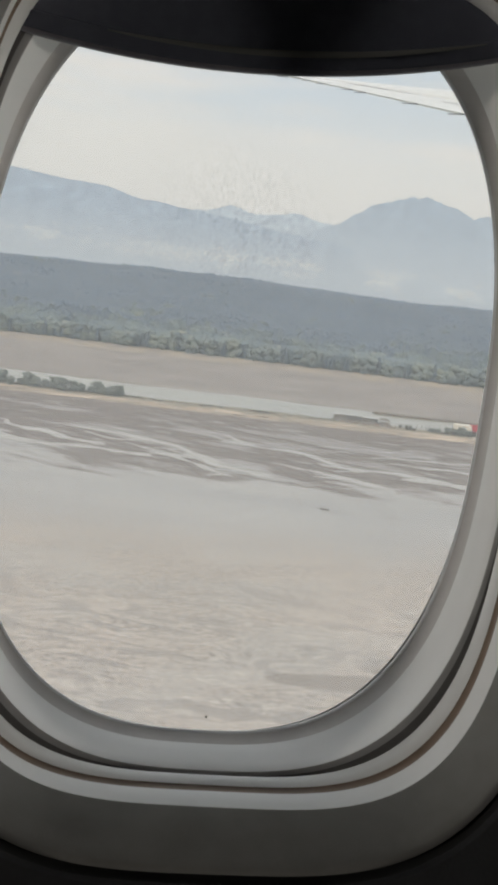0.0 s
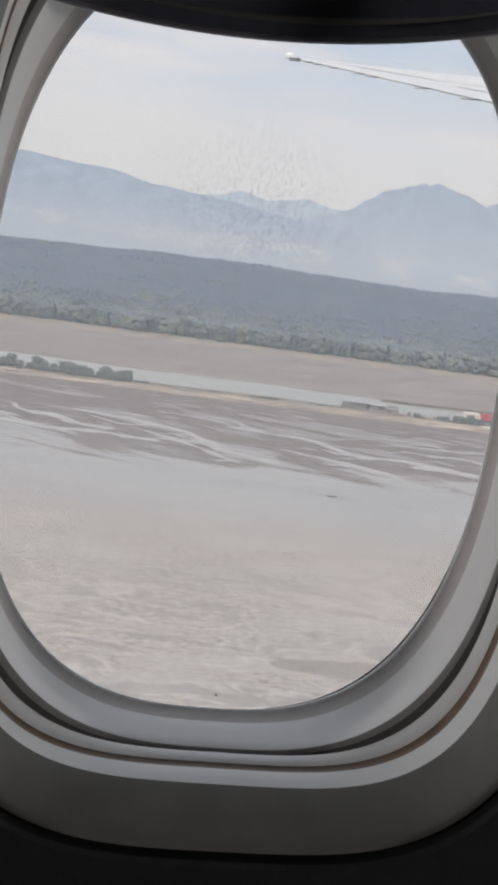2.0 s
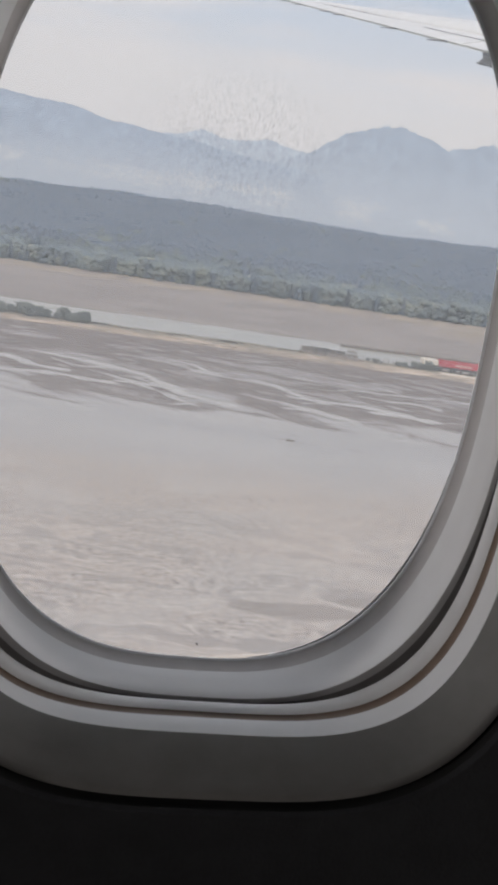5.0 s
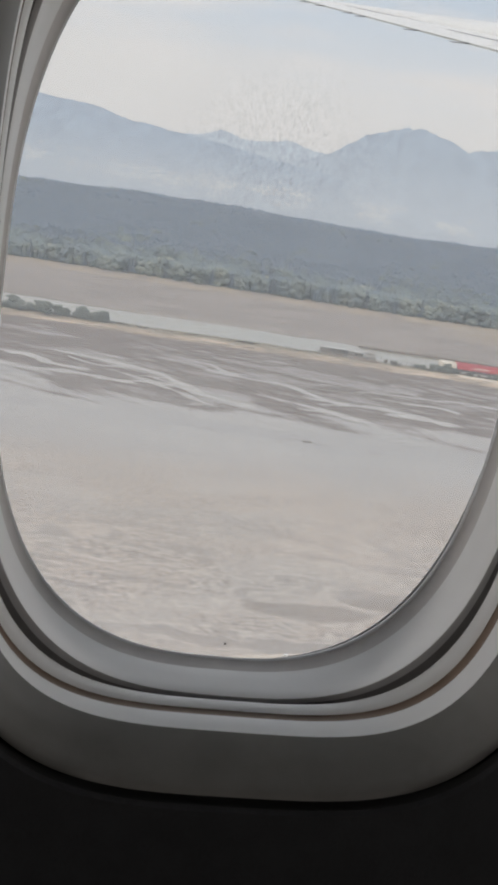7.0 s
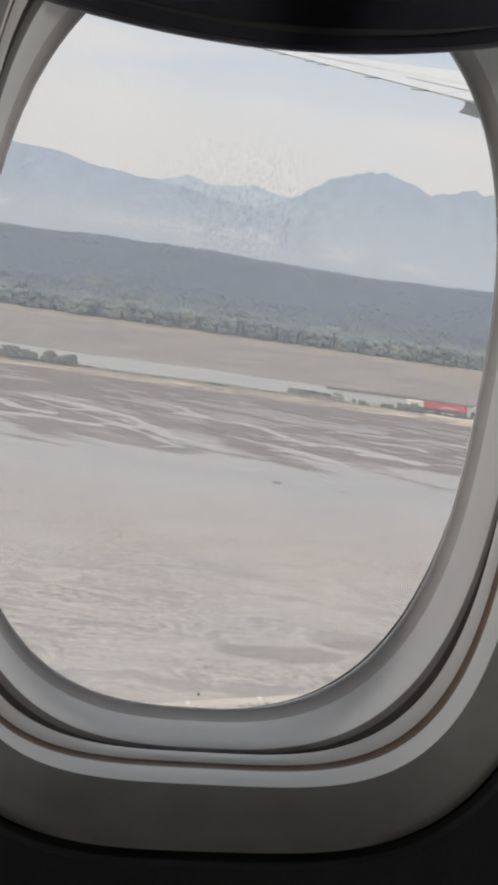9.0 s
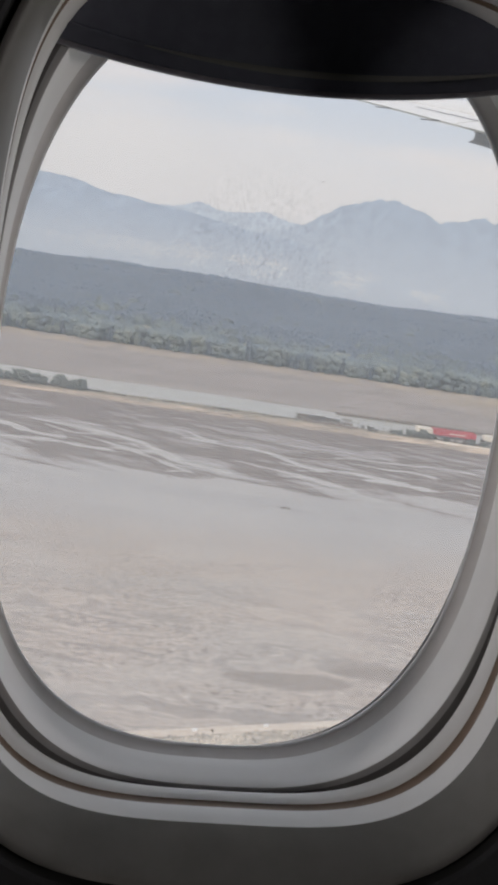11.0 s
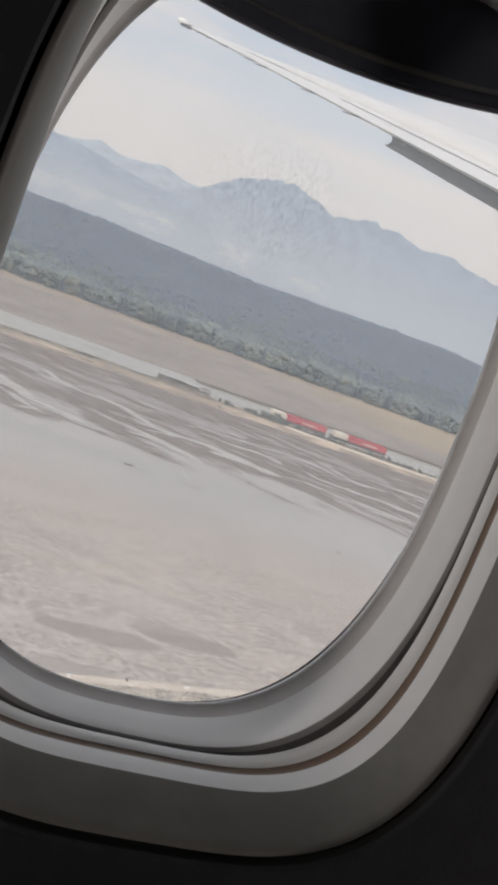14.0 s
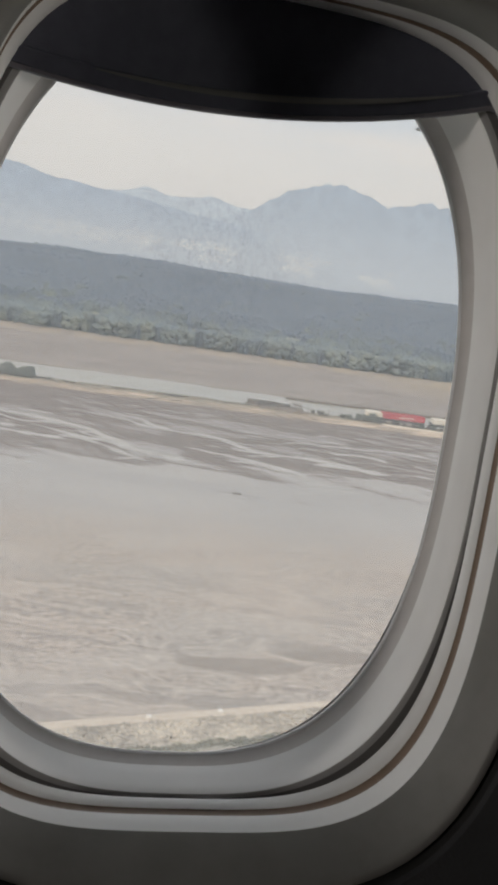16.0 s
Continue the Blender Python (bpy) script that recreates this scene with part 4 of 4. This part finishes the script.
def make_sea_wall():
    t = thing("sea_wall", pose(60, 350, SEA), "pale boulder sea wall with a sandy track on top", "sea wall")
    xs = np.linspace(-40, 900, 150)

    def strip(name, prof, mat, label=""):
        vs, fs = [], []
        for x in xs:
            for dy, z in prof:
                vs.append((x - 60, wall_line(x) - 350 + dy + 0.8 * noise.noise((x * 0.07, dy, 0)), z))
        m = len(prof)
        for i in range(len(xs) - 1):
            for a in range(m - 1):
                fs.append((m * i + a, m * i + m + a, m * i + m + a + 1, m * i + a + 1))
        return part_mesh(name, mesh_of(name, vs, fs, True), mat, t, label)

    strip("core", [(-12, -0.3), (-9, 0.6)], WEED, "weedy stone slope")
    strip("rubble_bed", [(-9, 0.6), (-3, 2.6), (6, 2.8), (6.3, 2.9)], ROCK)
    strip("track", [(6.2, 2.98), (9.5, 3.0), (12, 2.6)], SAND, "pale sandy track")
    strip("beach", [(12.1, 2.5), (15.5, 0.6), (18, -0.2)], SAND, "narrow sand beach")
    # boulders
    ico = bmesh.new()
    bmesh.ops.create_icosphere(ico, subdivisions=1, radius=1.0)
    unit = np.array([v.co[:] for v in ico.verts])
    tri = [tuple(v.index for v in f.verts) for f in ico.faces]
    ico.free()
    for name, count, lo, hi, mat in (("boulders", 3600, -9.0, 6.5, ROCK), ("weedy_boulders", 1400, -12.5, -8.0, WEED)):
        vs, fs = [], []
        for k in range(count):
            x, dy = rng.uniform(-40, 520), rng.uniform(lo, hi)
            z = 2.7 + 0.02 * dy if dy > -2 else 2.7 + (dy + 2) * 0.29
            size = rng.uniform(0.45, 1.25)
            b = len(vs)
            j = rng.uniform(0.6, 1.3, (len(unit), 1))
            vs += list(unit * j * size * np.array((1.2, 1, 0.75)) + np.array((x - 60, wall_line(x) - 350 + dy, z)))
            fs += [tuple(b + i for i in f) for f in tri]
        ob = part_mesh(name, mesh_of(name, vs, fs), mat, t)
        ob["kind"] = "stuff"


make_sea_wall()

for k, (px, dy) in enumerate(((66, 12), (96, 12.5), (150, 12), (190, 13))):
    bm = bmesh.new()
    box(bm, -0.9, 0.9, -0.5, 0.5, 0, 1.1, 0.1)
    bk = part("concrete_block", bm, WHITE, None)
    bk.matrix_world = pose(px, wall_line(px) + dy - 2.5, SEA + 2.85)
    tagged(bk, "pale concrete block beside the sea wall track", "block", "blocks along the track")

# ---- the aircraft's wing ----
def make_wing():
    tip, inner = Vector((2.45, 16.6, 2.80)), Vector((2.40, 0.06, 0.0))
    along = inner - tip
    t = thing("aircraft_wing", Matrix.Translation(tip), "white aircraft wing with lowered flaps, fixed to the fuselage", "wing")
    n = 40
    # the wing proper, nose raised, chord growing towards the body
    vs, fs, m = [], [], 9
    for i in range(n + 1):
        k = i / n
        p = along * k
        chord, thick, lift = 0.18 + 2.6 * k, 0.012 + 0.063 * min(1, 1.6 * k), 0.05 + 0.09 * min(1, 1.6 * k)
        for u, q in ((0.16, 0.9), (0.30, 1.25), (0.55, 1.1), (0.85, 0.7), (1.0, 0.1), (0.97, -0.3), (0.7, -0.2), (0.4, 0.1), (0.16, 0.2)):
            vs.append((p.x + u * chord, p.y, p.z + lift * u * chord + q * thick))
    for i in range(n):
        for a in range(m):
            fs.append((m * i + a, m * i + (a + 1) % m, m * (i + 1) + (a + 1) % m, m * (i + 1) + a))
    fs.append(tuple(range(m)))
    fs.append(tuple(m * n + a for a in reversed(range(m))))
    part_mesh("wing_panel", mesh_of("wing_panel", vs, fs, True), PAINT, t)

    def edge_panel(name, k0, k1, mat, label=""):
        """One trailing-edge panel, drooped: upper face towards the tail."""
        bm = bmesh.new()
        ends = []
        for k in (k0, k1):
            p = along * k
            rise = 0.014 + 0.07 * min(1.0, 1.8 * k)
            reach = 0.08 + 0.42 * k
            ends.append([bm.verts.new(q) for q in ((p.x - 0.02, p.y, p.z), (p.x + reach * 0.6, p.y, p.z + rise * 0.75), (p.x + reach, p.y, p.z + rise),
                                                   (p.x + reach, p.y, p.z + rise - 0.05), (p.x + 0.02, p.y, p.z - 0.016))])
        a, b = ends
        for i in range(5):
            bm.faces.new((a[i], a[(i + 1) % 5], b[(i + 1) % 5], b[i]))
        bm.faces.new(a)
        bm.faces.new(b[::-1])
        part(name, bm, mat, t, label)

    edge_panel("aileron", 0.004, 0.338, PAINT)
    edge_panel("outer_flap", 0.341, 0.62, PAINT)
    edge_panel("inner_flap", 0.623, 1.0, PAINT)
    # the grey flap that hangs under the inner part, hollow at its end
    bm = bmesh.new()
    rows = []
    for k in (0.640, 0.642, 0.70, 0.703, 0.80, 1.0):
        p = along * k
        d = 0.085 + 0.02 * (k - 0.64)
        rows.append([bm.verts.new(q) for q in ((p.x + 0.022, p.y, p.z - 0.012), (p.x + 0.034, p.y, p.z - d * 0.35), (p.x + 0.036, p.y, p.z - d * 0.65),
                                               (p.x + 0.020, p.y, p.z - d * 0.88), (p.x + 0.000, p.y, p.z - d), (p.x + 0.004, p.y, p.z - d - 0.006),
                                               (p.x + 0.20, p.y, p.z - d * 0.8), (p.x + 0.24, p.y, p.z + 0.0))])
    for a, b in zip(rows, rows[1:]):
        for i in range(8):
            bm.faces.new((a[i], a[(i + 1) % 8], b[(i + 1) % 8], b[i]))
    bm.faces.new(rows[0])
    bm.faces.new(rows[-1][::-1])
    flap = part("lowered_flap", bm, FLAP, t, "grey lowered flap")
    for k in (0.655, 0.76, 0.82):
        bm = bmesh.new()
        p = along * k
        rod(bm, (p.x + 0.022, p.y, p.z - 0.032), (p.x + 0.034, p.y, p.z - 0.032), 0.004, 0.004, 8)
        part("rivet", bm, LENS, flap, "pale rivet head")
    for k in (0.06, 0.14, 0.19, 0.26, 0.36, 0.40, 0.52, 0.60):
        bm = bmesh.new()
        p = along * k
        rod(bm, (p.x + 0.01, p.y - 0.04, p.z - 0.010), (p.x - 0.085, p.y + 0.18, p.z + 0.008), 0.006, 0.004, 6)
        part("static_wick", bm, DARK_METAL, t)
    for k0, k1 in ((0.30, 0.535), (0.54, 1.0)):
        bm = bmesh.new()
        a, b = along * k0, along * k1
        rod(bm, (a.x + 0.12, a.y, a.z + 0.046), (b.x + 0.24, b.y, b.z + 0.062), 0.0022, 0.003, 6)
        part("panel_gap", bm, FLAP, t, "dark seam between panels")
    bm = bmesh.new()
    bmesh.ops.create_uvsphere(bm, u_segments=14, v_segments=9, radius=0.065)
    bmesh.ops.transform(bm, matrix=Matrix.Translation((0.0, 0.05, 0.02)) @ Matrix.Diagonal((1.3, 1, 0.9, 1)), verts=bm.verts[:])
    part("tip_light", bm, LENS, t, "white wingtip lamp", True)
    bm = bmesh.new()
    rod(bm, (0.0, 0, -0.03), (along.x * 0.06, along.y * 0.06, along.z * 0.06 - 0.01), 0.03, 0.03, 8)
    part("tip_edge", bm, DARK_METAL, t)


make_wing()

# ---- the cabin window ----
CABIN = Matrix(((0.99993, -0.00051, 0.01213, 0), (-0.00020, 0.99832, 0.05796, 0), (-0.01214, -0.05796, 0.99825, 0), (0, 0, 0, 1)))
CX, CZ, HALF_W, HALF_H = 0.0862, -0.0287, 0.137, 0.1985
SEGS = 256
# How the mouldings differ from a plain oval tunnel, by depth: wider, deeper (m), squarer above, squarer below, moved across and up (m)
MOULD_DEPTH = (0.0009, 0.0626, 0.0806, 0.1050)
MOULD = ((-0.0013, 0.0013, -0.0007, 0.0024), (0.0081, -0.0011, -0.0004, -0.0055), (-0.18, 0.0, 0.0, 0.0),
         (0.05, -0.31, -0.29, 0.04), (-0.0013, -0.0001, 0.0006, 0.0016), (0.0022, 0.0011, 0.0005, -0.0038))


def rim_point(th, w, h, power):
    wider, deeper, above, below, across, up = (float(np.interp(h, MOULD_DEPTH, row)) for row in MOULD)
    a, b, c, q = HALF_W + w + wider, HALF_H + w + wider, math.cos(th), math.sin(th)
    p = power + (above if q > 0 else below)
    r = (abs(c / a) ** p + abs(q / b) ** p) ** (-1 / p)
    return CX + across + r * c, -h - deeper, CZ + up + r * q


def oval(w, h, power):
    """One turn round the window: widened by w, h metres in from the glass lip, squareness power."""
    return [rim_point(2 * math.pi * k / SEGS, w, h, power) for k in range(SEGS)]


def loft(rings):
    vs = [p for ring in rings for p in ring]
    fs = []
    for j in range(len(rings) - 1):
        for i in range(SEGS):
            n = (i + 1) % SEGS
            fs.append((j * SEGS + i, j * SEGS + n, (j + 1) * SEGS + n, (j + 1) * SEGS + i))
    return vs, fs


def loft_part(name, spec, mat, parent, label=""):
    vs, fs = loft([oval(*s) for s in spec])
    return part_mesh(name, mesh_of(name, vs, fs, True), mat, parent, label)


window = thing("window_1", CABIN, "oval aircraft window with grey moulded surround", "window", kind="structure")
# outer skin and frame beyond the glass lip
loft_part("outer_frame", [(0.075, -0.075, 2.7), (0.050, -0.072, 2.7), (0.046, -0.058, 2.7), (0.046, -0.046, 2.7), (0.060, -0.02, 2.7), (0.060, -0.004, 2.7), (0.004, -0.003, 2.65)],
          PAINT, window, "white outer frame")
loft_part("lip", [(0.004, -0.003, 2.65), (0.0, -0.0025, 2.65), (-0.0008, -0.0008, 2.65), (-0.0010, 0.0006, 2.655), (-0.0007, 0.0014, 2.660), (-0.0003, 0.0021, 2.665)], LIP, window, "pale inner lip")
loft_part("band", [(-0.0003, 0.0021, 2.665), (0.0001, 0.0032, 2.68), (0.0010, 0.0085, 2.75), (0.0011, 0.0125, 2.8)], BAND, window, "taupe rubber band")
loft_part("reveal", [(0.0011, 0.0125, 2.8), (0.0006, 0.0140, 2.85), (0.0, 0.025, 3.1), (-0.0002, 0.038, 3.15), (0.0001, 0.0430, 3.15), (0.0006, 0.0452, 3.14)], REVEAL, window)
# the reveal's soft shade into the groove is painted in two darker steps
loft_part("groove_lip", [(0.0006, 0.0452, 3.14), (0.0009, 0.0457, 3.16), (0.0015, 0.0463, 3.21), (0.0021, 0.0467, 3.27)], LEDGE, window, "edge of the shade groove, half shade painted grey")
loft_part("groove_floor", [(0.0021, 0.0467, 3.27), (0.0032, 0.0473, 3.38), (0.0044, 0.0484, 3.54), (0.0044, 0.0495, 3.64), (0.0008, 0.0498, 3.66)], RECESS, window, "floor of the shade groove, its shadow painted dark")
loft_part("inner_rim", [(0.0008, 0.0498, 3.66), (0.0002, 0.0508, 3.68), (0.0006, 0.0575, 3.85), (0.0013, 0.0598, 3.98)], RIM, window)
loft_part("seal", [(0.0013, 0.0598, 3.98), (0.0017, 0.0602, 4.0), (0.0021, 0.0652, 4.07), (0.0017, 0.0656, 4.08)], SEAL, window, "brown seal")
loft_part("light_rim", [(0.0017, 0.0656, 4.08), (0.0014, 0.0666, 4.08), (0.0020, 0.076, 4.06), (0.0030, 0.0806, 4.05)], RIM, window, "light grey rim")
loft_part("bezel", [(0.0030, 0.0806, 4.05), (0.0033, 0.0850, 4.0), (0.0042, 0.0925, 3.85), (0.0060, 0.0995, 3.65), (0.0086, 0.1060, 3.5), (0.0112, 0.1100, 3.43), (0.0132, 0.1114, 3.41), (0.0150, 0.1112, 3.39)], BEZEL, window, "warm grey bezel")
JOINT = surface("black_joint", (0.008, 0.008, 0.008), (0.012, 0.012, 0.012), 80, 0.8, bump=0.0)
loft_part("bezel_groove", [(0.0150, 0.1112, 3.39), (0.0158, 0.1050, 3.38), (0.0172, 0.1050, 3.36), (0.0176, 0.1150, 3.35)], JOINT, window, "black joint round the bezel")

# edge of the middle pane, seen past the lip at the lower front corner
def middle_pane_edge():
    vs, fs, m = [], [], 60
    turns = np.linspace(radians(-80), radians(-30), m)
    for k, th in enumerate(turns):
        swell = math.sin(math.pi * k / (m - 1)) ** 0.8
        for w_, h_ in ((0.0006 - 0.0012 * swell, -0.0040), (0.0002 - 0.0005 * swell, -0.0036), (0.0012, -0.0030), (0.0012, -0.0046)):
            vs.append(rim_point(th, w_, h_, 2.65))
    for k in range(m - 1):
        for a in range(4):
            fs.append((4 * k + a, 4 * k + (a + 1) % 4, 4 * k + 4 + (a + 1) % 4, 4 * k + 4 + a))
    fs += [(0, 1, 2, 3), tuple(4 * (m - 1) + a for a in (3, 2, 1, 0))]
    part_mesh("middle_pane_edge", mesh_of("middle_pane_edge", vs, fs), PANE_EDGE, window, "grey edge of the middle pane")


PANE_EDGE = surface("grey_pane_edge", (0.42, 0.42, 0.43), (0.50, 0.50, 0.51), 90, 0.6, bump=0.03, depth=0.001)
middle_pane_edge()

# glass: the scuffed pane
ring_out, ring_in = oval(0.047, -0.0245, 2.7), oval(0.047, -0.0215, 2.7)
pane_v = ring_out + ring_in + [(CX, ring_out[0][1], CZ), (CX, ring_in[0][1], CZ)]
pane_f = [(2 * SEGS, (i + 1) % SEGS, i) for i in range(SEGS)] + [(2 * SEGS + 1, SEGS + i, SEGS + (i + 1) % SEGS) for i in range(SEGS)] + \
         [(i, (i + 1) % SEGS, SEGS + (i + 1) % SEGS, SEGS + i) for i in range(SEGS)]
pane = part_mesh("pane", mesh_of("pane", pane_v, pane_f), GLASS, window, "clear scuffed acrylic pane")
pane.visible_shadow = False
bm = bmesh.new()
rod(bm, (0.0930, 0.0118, -0.2238), (0.0930, 0.0133, -0.2238), 0.0006, 0.0006, 10)
part("breather_hole", bm, RECESS, pane, "tiny breather hole")
bm = bmesh.new()
rod(bm, (0.1060, 0.0120, 0.0893), (0.1063, 0.0133, 0.0898), 0.00032, 0.0002, 8)
part("dirt_speck", bm, BAND, pane, "speck of dirt")


# the shade, pushed up
def shade_edge(x):
    d = x - CX
    return 0.1199 + 0.120 * d + 0.984 * d * d


shade = thing("window_shade", CABIN, "dark navy window shade pushed almost fully up", "shade")
xs_ = np.linspace(CX - 0.136, CX + 0.136, 48)


def shade_top(x):
    q = min(abs(x - CX) / (HALF_W + 0.0055), 0.9999)
    return CZ + (HALF_H + 0.0055) * (1 - q ** 3.6) ** (1 / 3.6)


vs, fs = [], []
for x in xs_:
    lo = min(shade_edge(x), shade_top(x) - 0.002)
    hi = shade_top(x)
    vs += [(x, -0.0478, lo + 0.001), (x, -0.0492, lo), (x, -0.0506, lo + 0.001), (x, -0.0506, hi), (x, -0.0478, hi)]
for i in range(len(xs_) - 1):
    for a in range(5):
        fs.append((5 * i + a, 5 * i + (a + 1) % 5, 5 * i + 5 + (a + 1) % 5, 5 * i + 5 + a))
fs += [tuple(range(5)), tuple(5 * (len(xs_) - 1) + a for a in reversed(range(5)))]
part_mesh("blind", mesh_of("blind", vs, fs), SHADE, shade)
vs, fs = [], []
hx = np.linspace(CX - 0.128, CX + 0.122, 40)
for k, x in enumerate(hx):
    e = shade_edge(x)
    fade = min(1.0, (1 - abs(2 * k / 39 - 1)) * 6 + 0.15)
    vs += [(x, -0.0506, e + 0.0012), (x, -0.0506 - 0.0012 * fade, e + 0.0020), (x, -0.0506 - 0.0014 * fade, e + 0.0064), (x, -0.0506 - 0.0028 * fade, e + 0.0076),
           (x, -0.0506 - 0.0027 * fade, e + 0.0088), (x, -0.0506, e + 0.0100)]
for i in range(len(hx) - 1):
    for a in range(6):
        fs.append((6 * i + a, 6 * i + (a + 1) % 6, 6 * i + 6 + (a + 1) % 6, 6 * i + 6 + a))
fs += [tuple(range(6)), tuple(6 * 39 + a for a in reversed(range(6)))]
handle = part_mesh("handle", mesh_of("handle", vs, fs, True), SHADE, shade, "moulded pull lip")

# the highlight on the pull lip, painted as a thin strip of lighter grey
GRIP = surface("lip_highlight_grey", (0.15, 0.15, 0.145), (0.21, 0.21, 0.20), 25, 0.4, bump=0.02, depth=0.001)
gx = np.linspace(CX - 0.086, CX + 0.090, 48)
vs, fs = [], []
for k, x in enumerate(gx):
    e, fade = shade_edge(x), math.sin(math.pi * (k + 0.6) / 48.2) ** 0.7
    vs += [(x, -0.0536, e + 0.0080 - 0.0015 * fade), (x, -0.0537 - 0.0007 * fade, e + 0.0081), (x, -0.0534, e + 0.0082 + 0.0014 * fade)]
for k in range(47):
    for a in range(2):
        fs.append((3 * k + a, 3 * k + 3 + a, 3 * k + 4 + a, 3 * k + 1 + a))
part_mesh("grip_line", mesh_of("grip_line", vs, fs, True), GRIP, handle, "highlight along the pull lip, painted as a lighter strip")

HEM = surface("pale_plastic_hem", (0.20, 0.19, 0.22), (0.27, 0.26, 0.29), 80, 0.4, bump=0.02, depth=0.001)
vs, fs = [], []
for x in xs_[1:-1]:
    e = min(shade_edge(x), shade_top(x) - 0.002)
    vs += [(x, -0.0478, e + 0.0002), (x, -0.0494, e - 0.0010), (x, -0.0510, e - 0.0002), (x, -0.0512, e + 0.0014)]
for k in range(len(xs_) - 3):
    for a in range(3):
        fs.append((4 * k + a, 4 * k + 4 + a, 4 * k + 5 + a, 4 * k + 1 + a))
part_mesh("hem", mesh_of("hem", vs, fs, True), HEM, shade, "paler rounded lower edge")

# ---- the cabin ----
def make_cabin():
    # sidewall with the window's opening through it
    vs, fs = loft([oval(0.0176, 0.1150, 3.35), oval(0.0192, 0.1172, 3.34), oval(0.028, 0.1178, 3.3), oval(0.05, 0.1185, 3.0)])
    far = []
    for p in oval(0.05, 0.1185, 3.0):
        d = Vector((p[0] - CX, 0, p[2] - CZ))
        k = min((8.0 if d.x > 0 else 8.2) / max(abs(d.x), 1e-6), (0.85 if d.z > 0 else 1.05) / max(abs(d.z), 1e-6))
        far.append((CX + d.x * k, -0.12, CZ + d.z * k))
    n0 = len(vs)
    vs += far
    fs += [(n0 - SEGS + i, n0 - SEGS + (i + 1) % SEGS, n0 + (i + 1) % SEGS, n0 + i) for i in range(SEGS)]
    # outer side, so that the wall has thickness
    back = [(p[0], -0.01, p[2]) for p in far]
    n1 = len(vs)
    vs += back
    fs += [(n0 + i, n0 + (i + 1) % SEGS, n1 + (i + 1) % SEGS, n1 + i) for i in range(SEGS)]
    hole = oval(0.072, -0.0, 2.7)
    n2 = len(vs)
    vs += hole
    fs += [(n1 + i, n1 + (i + 1) % SEGS, n2 + (i + 1) % SEGS, n2 + i) for i in range(SEGS)]
    wall = part_mesh("wall_window", mesh_of("wall_window", vs, fs, False), VINYL)
    wall.matrix_world = CABIN
    tagged(wall, "dark vinyl cabin sidewall round the window", "wall", kind="structure")
    skin_v = oval(0.0745, -0.074, 2.7)
    outer = []
    for p in skin_v:
        d = Vector((p[0] - CX, 0, p[2] - CZ))
        k = min(8.4 / max(abs(d.x), 1e-6), (0.92 if d.z > 0 else 1.15) / max(abs(d.z), 1e-6))
        outer.append((CX + d.x * k, 0.074, CZ + d.z * k))
    sv, sf = loft([skin_v, outer, [(p[0], 0.04, p[2]) for p in outer]])
    skin = part_mesh("wall_outer_skin", mesh_of("wall_outer_skin", sv, sf), PAINT)
    skin.matrix_world = CABIN
    tagged(skin, "white painted outer skin of the fuselage", "fuselage", kind="structure")
    for name, dims, mat, label in (("floor", (-8.25, 8.25, -2.75, 0.03, -1.22, -1.10), CARPET, "dark cabin carpet"),
                                   ("ceiling", (-8.25, 8.25, -2.75, 0.03, 0.86, 0.95), TRIM, "dark cabin ceiling lining"),
                                   ("wall_aft", (-8.25, -8.02, -2.75, 0.03, -1.098, 0.858), TRIM, "dark cabin partition"),
                                   ("wall_front", (8.02, 8.25, -2.75, 0.03, -1.098, 0.858), TRIM, "dark cabin partition")):
        bm = bmesh.new()
        box(bm, *dims)
        ob = part(name, bm, mat)
        tagged(ob, label, name.split("_")[0], kind="structure")


make_cabin()


def make_far_wall():
    """The unseen opposite side of the cabin, with window openings added for the fill lamps."""
    bm = bmesh.new()
    xs = [-8.25, -7.54, -7.26, -6.94, -6.66, 6.66, 6.94, 7.26, 7.54, 8.25]
    for i in range(9):
        if i % 2:
            box(bm, xs[i], xs[i + 1], -2.85, -2.755, -1.22, -0.24)
            box(bm, xs[i], xs[i + 1], -2.85, -2.755, 0.16, 0.95)
        else:
            box(bm, xs[i], xs[i + 1], -2.85, -2.755, -1.22, 0.95)
    ob = part("wall_far", bm, TRIM)
    tagged(ob, "grey cabin lining on the unseen far side, with openings for the fill lamps", "wall", kind="structure")


make_far_wall()
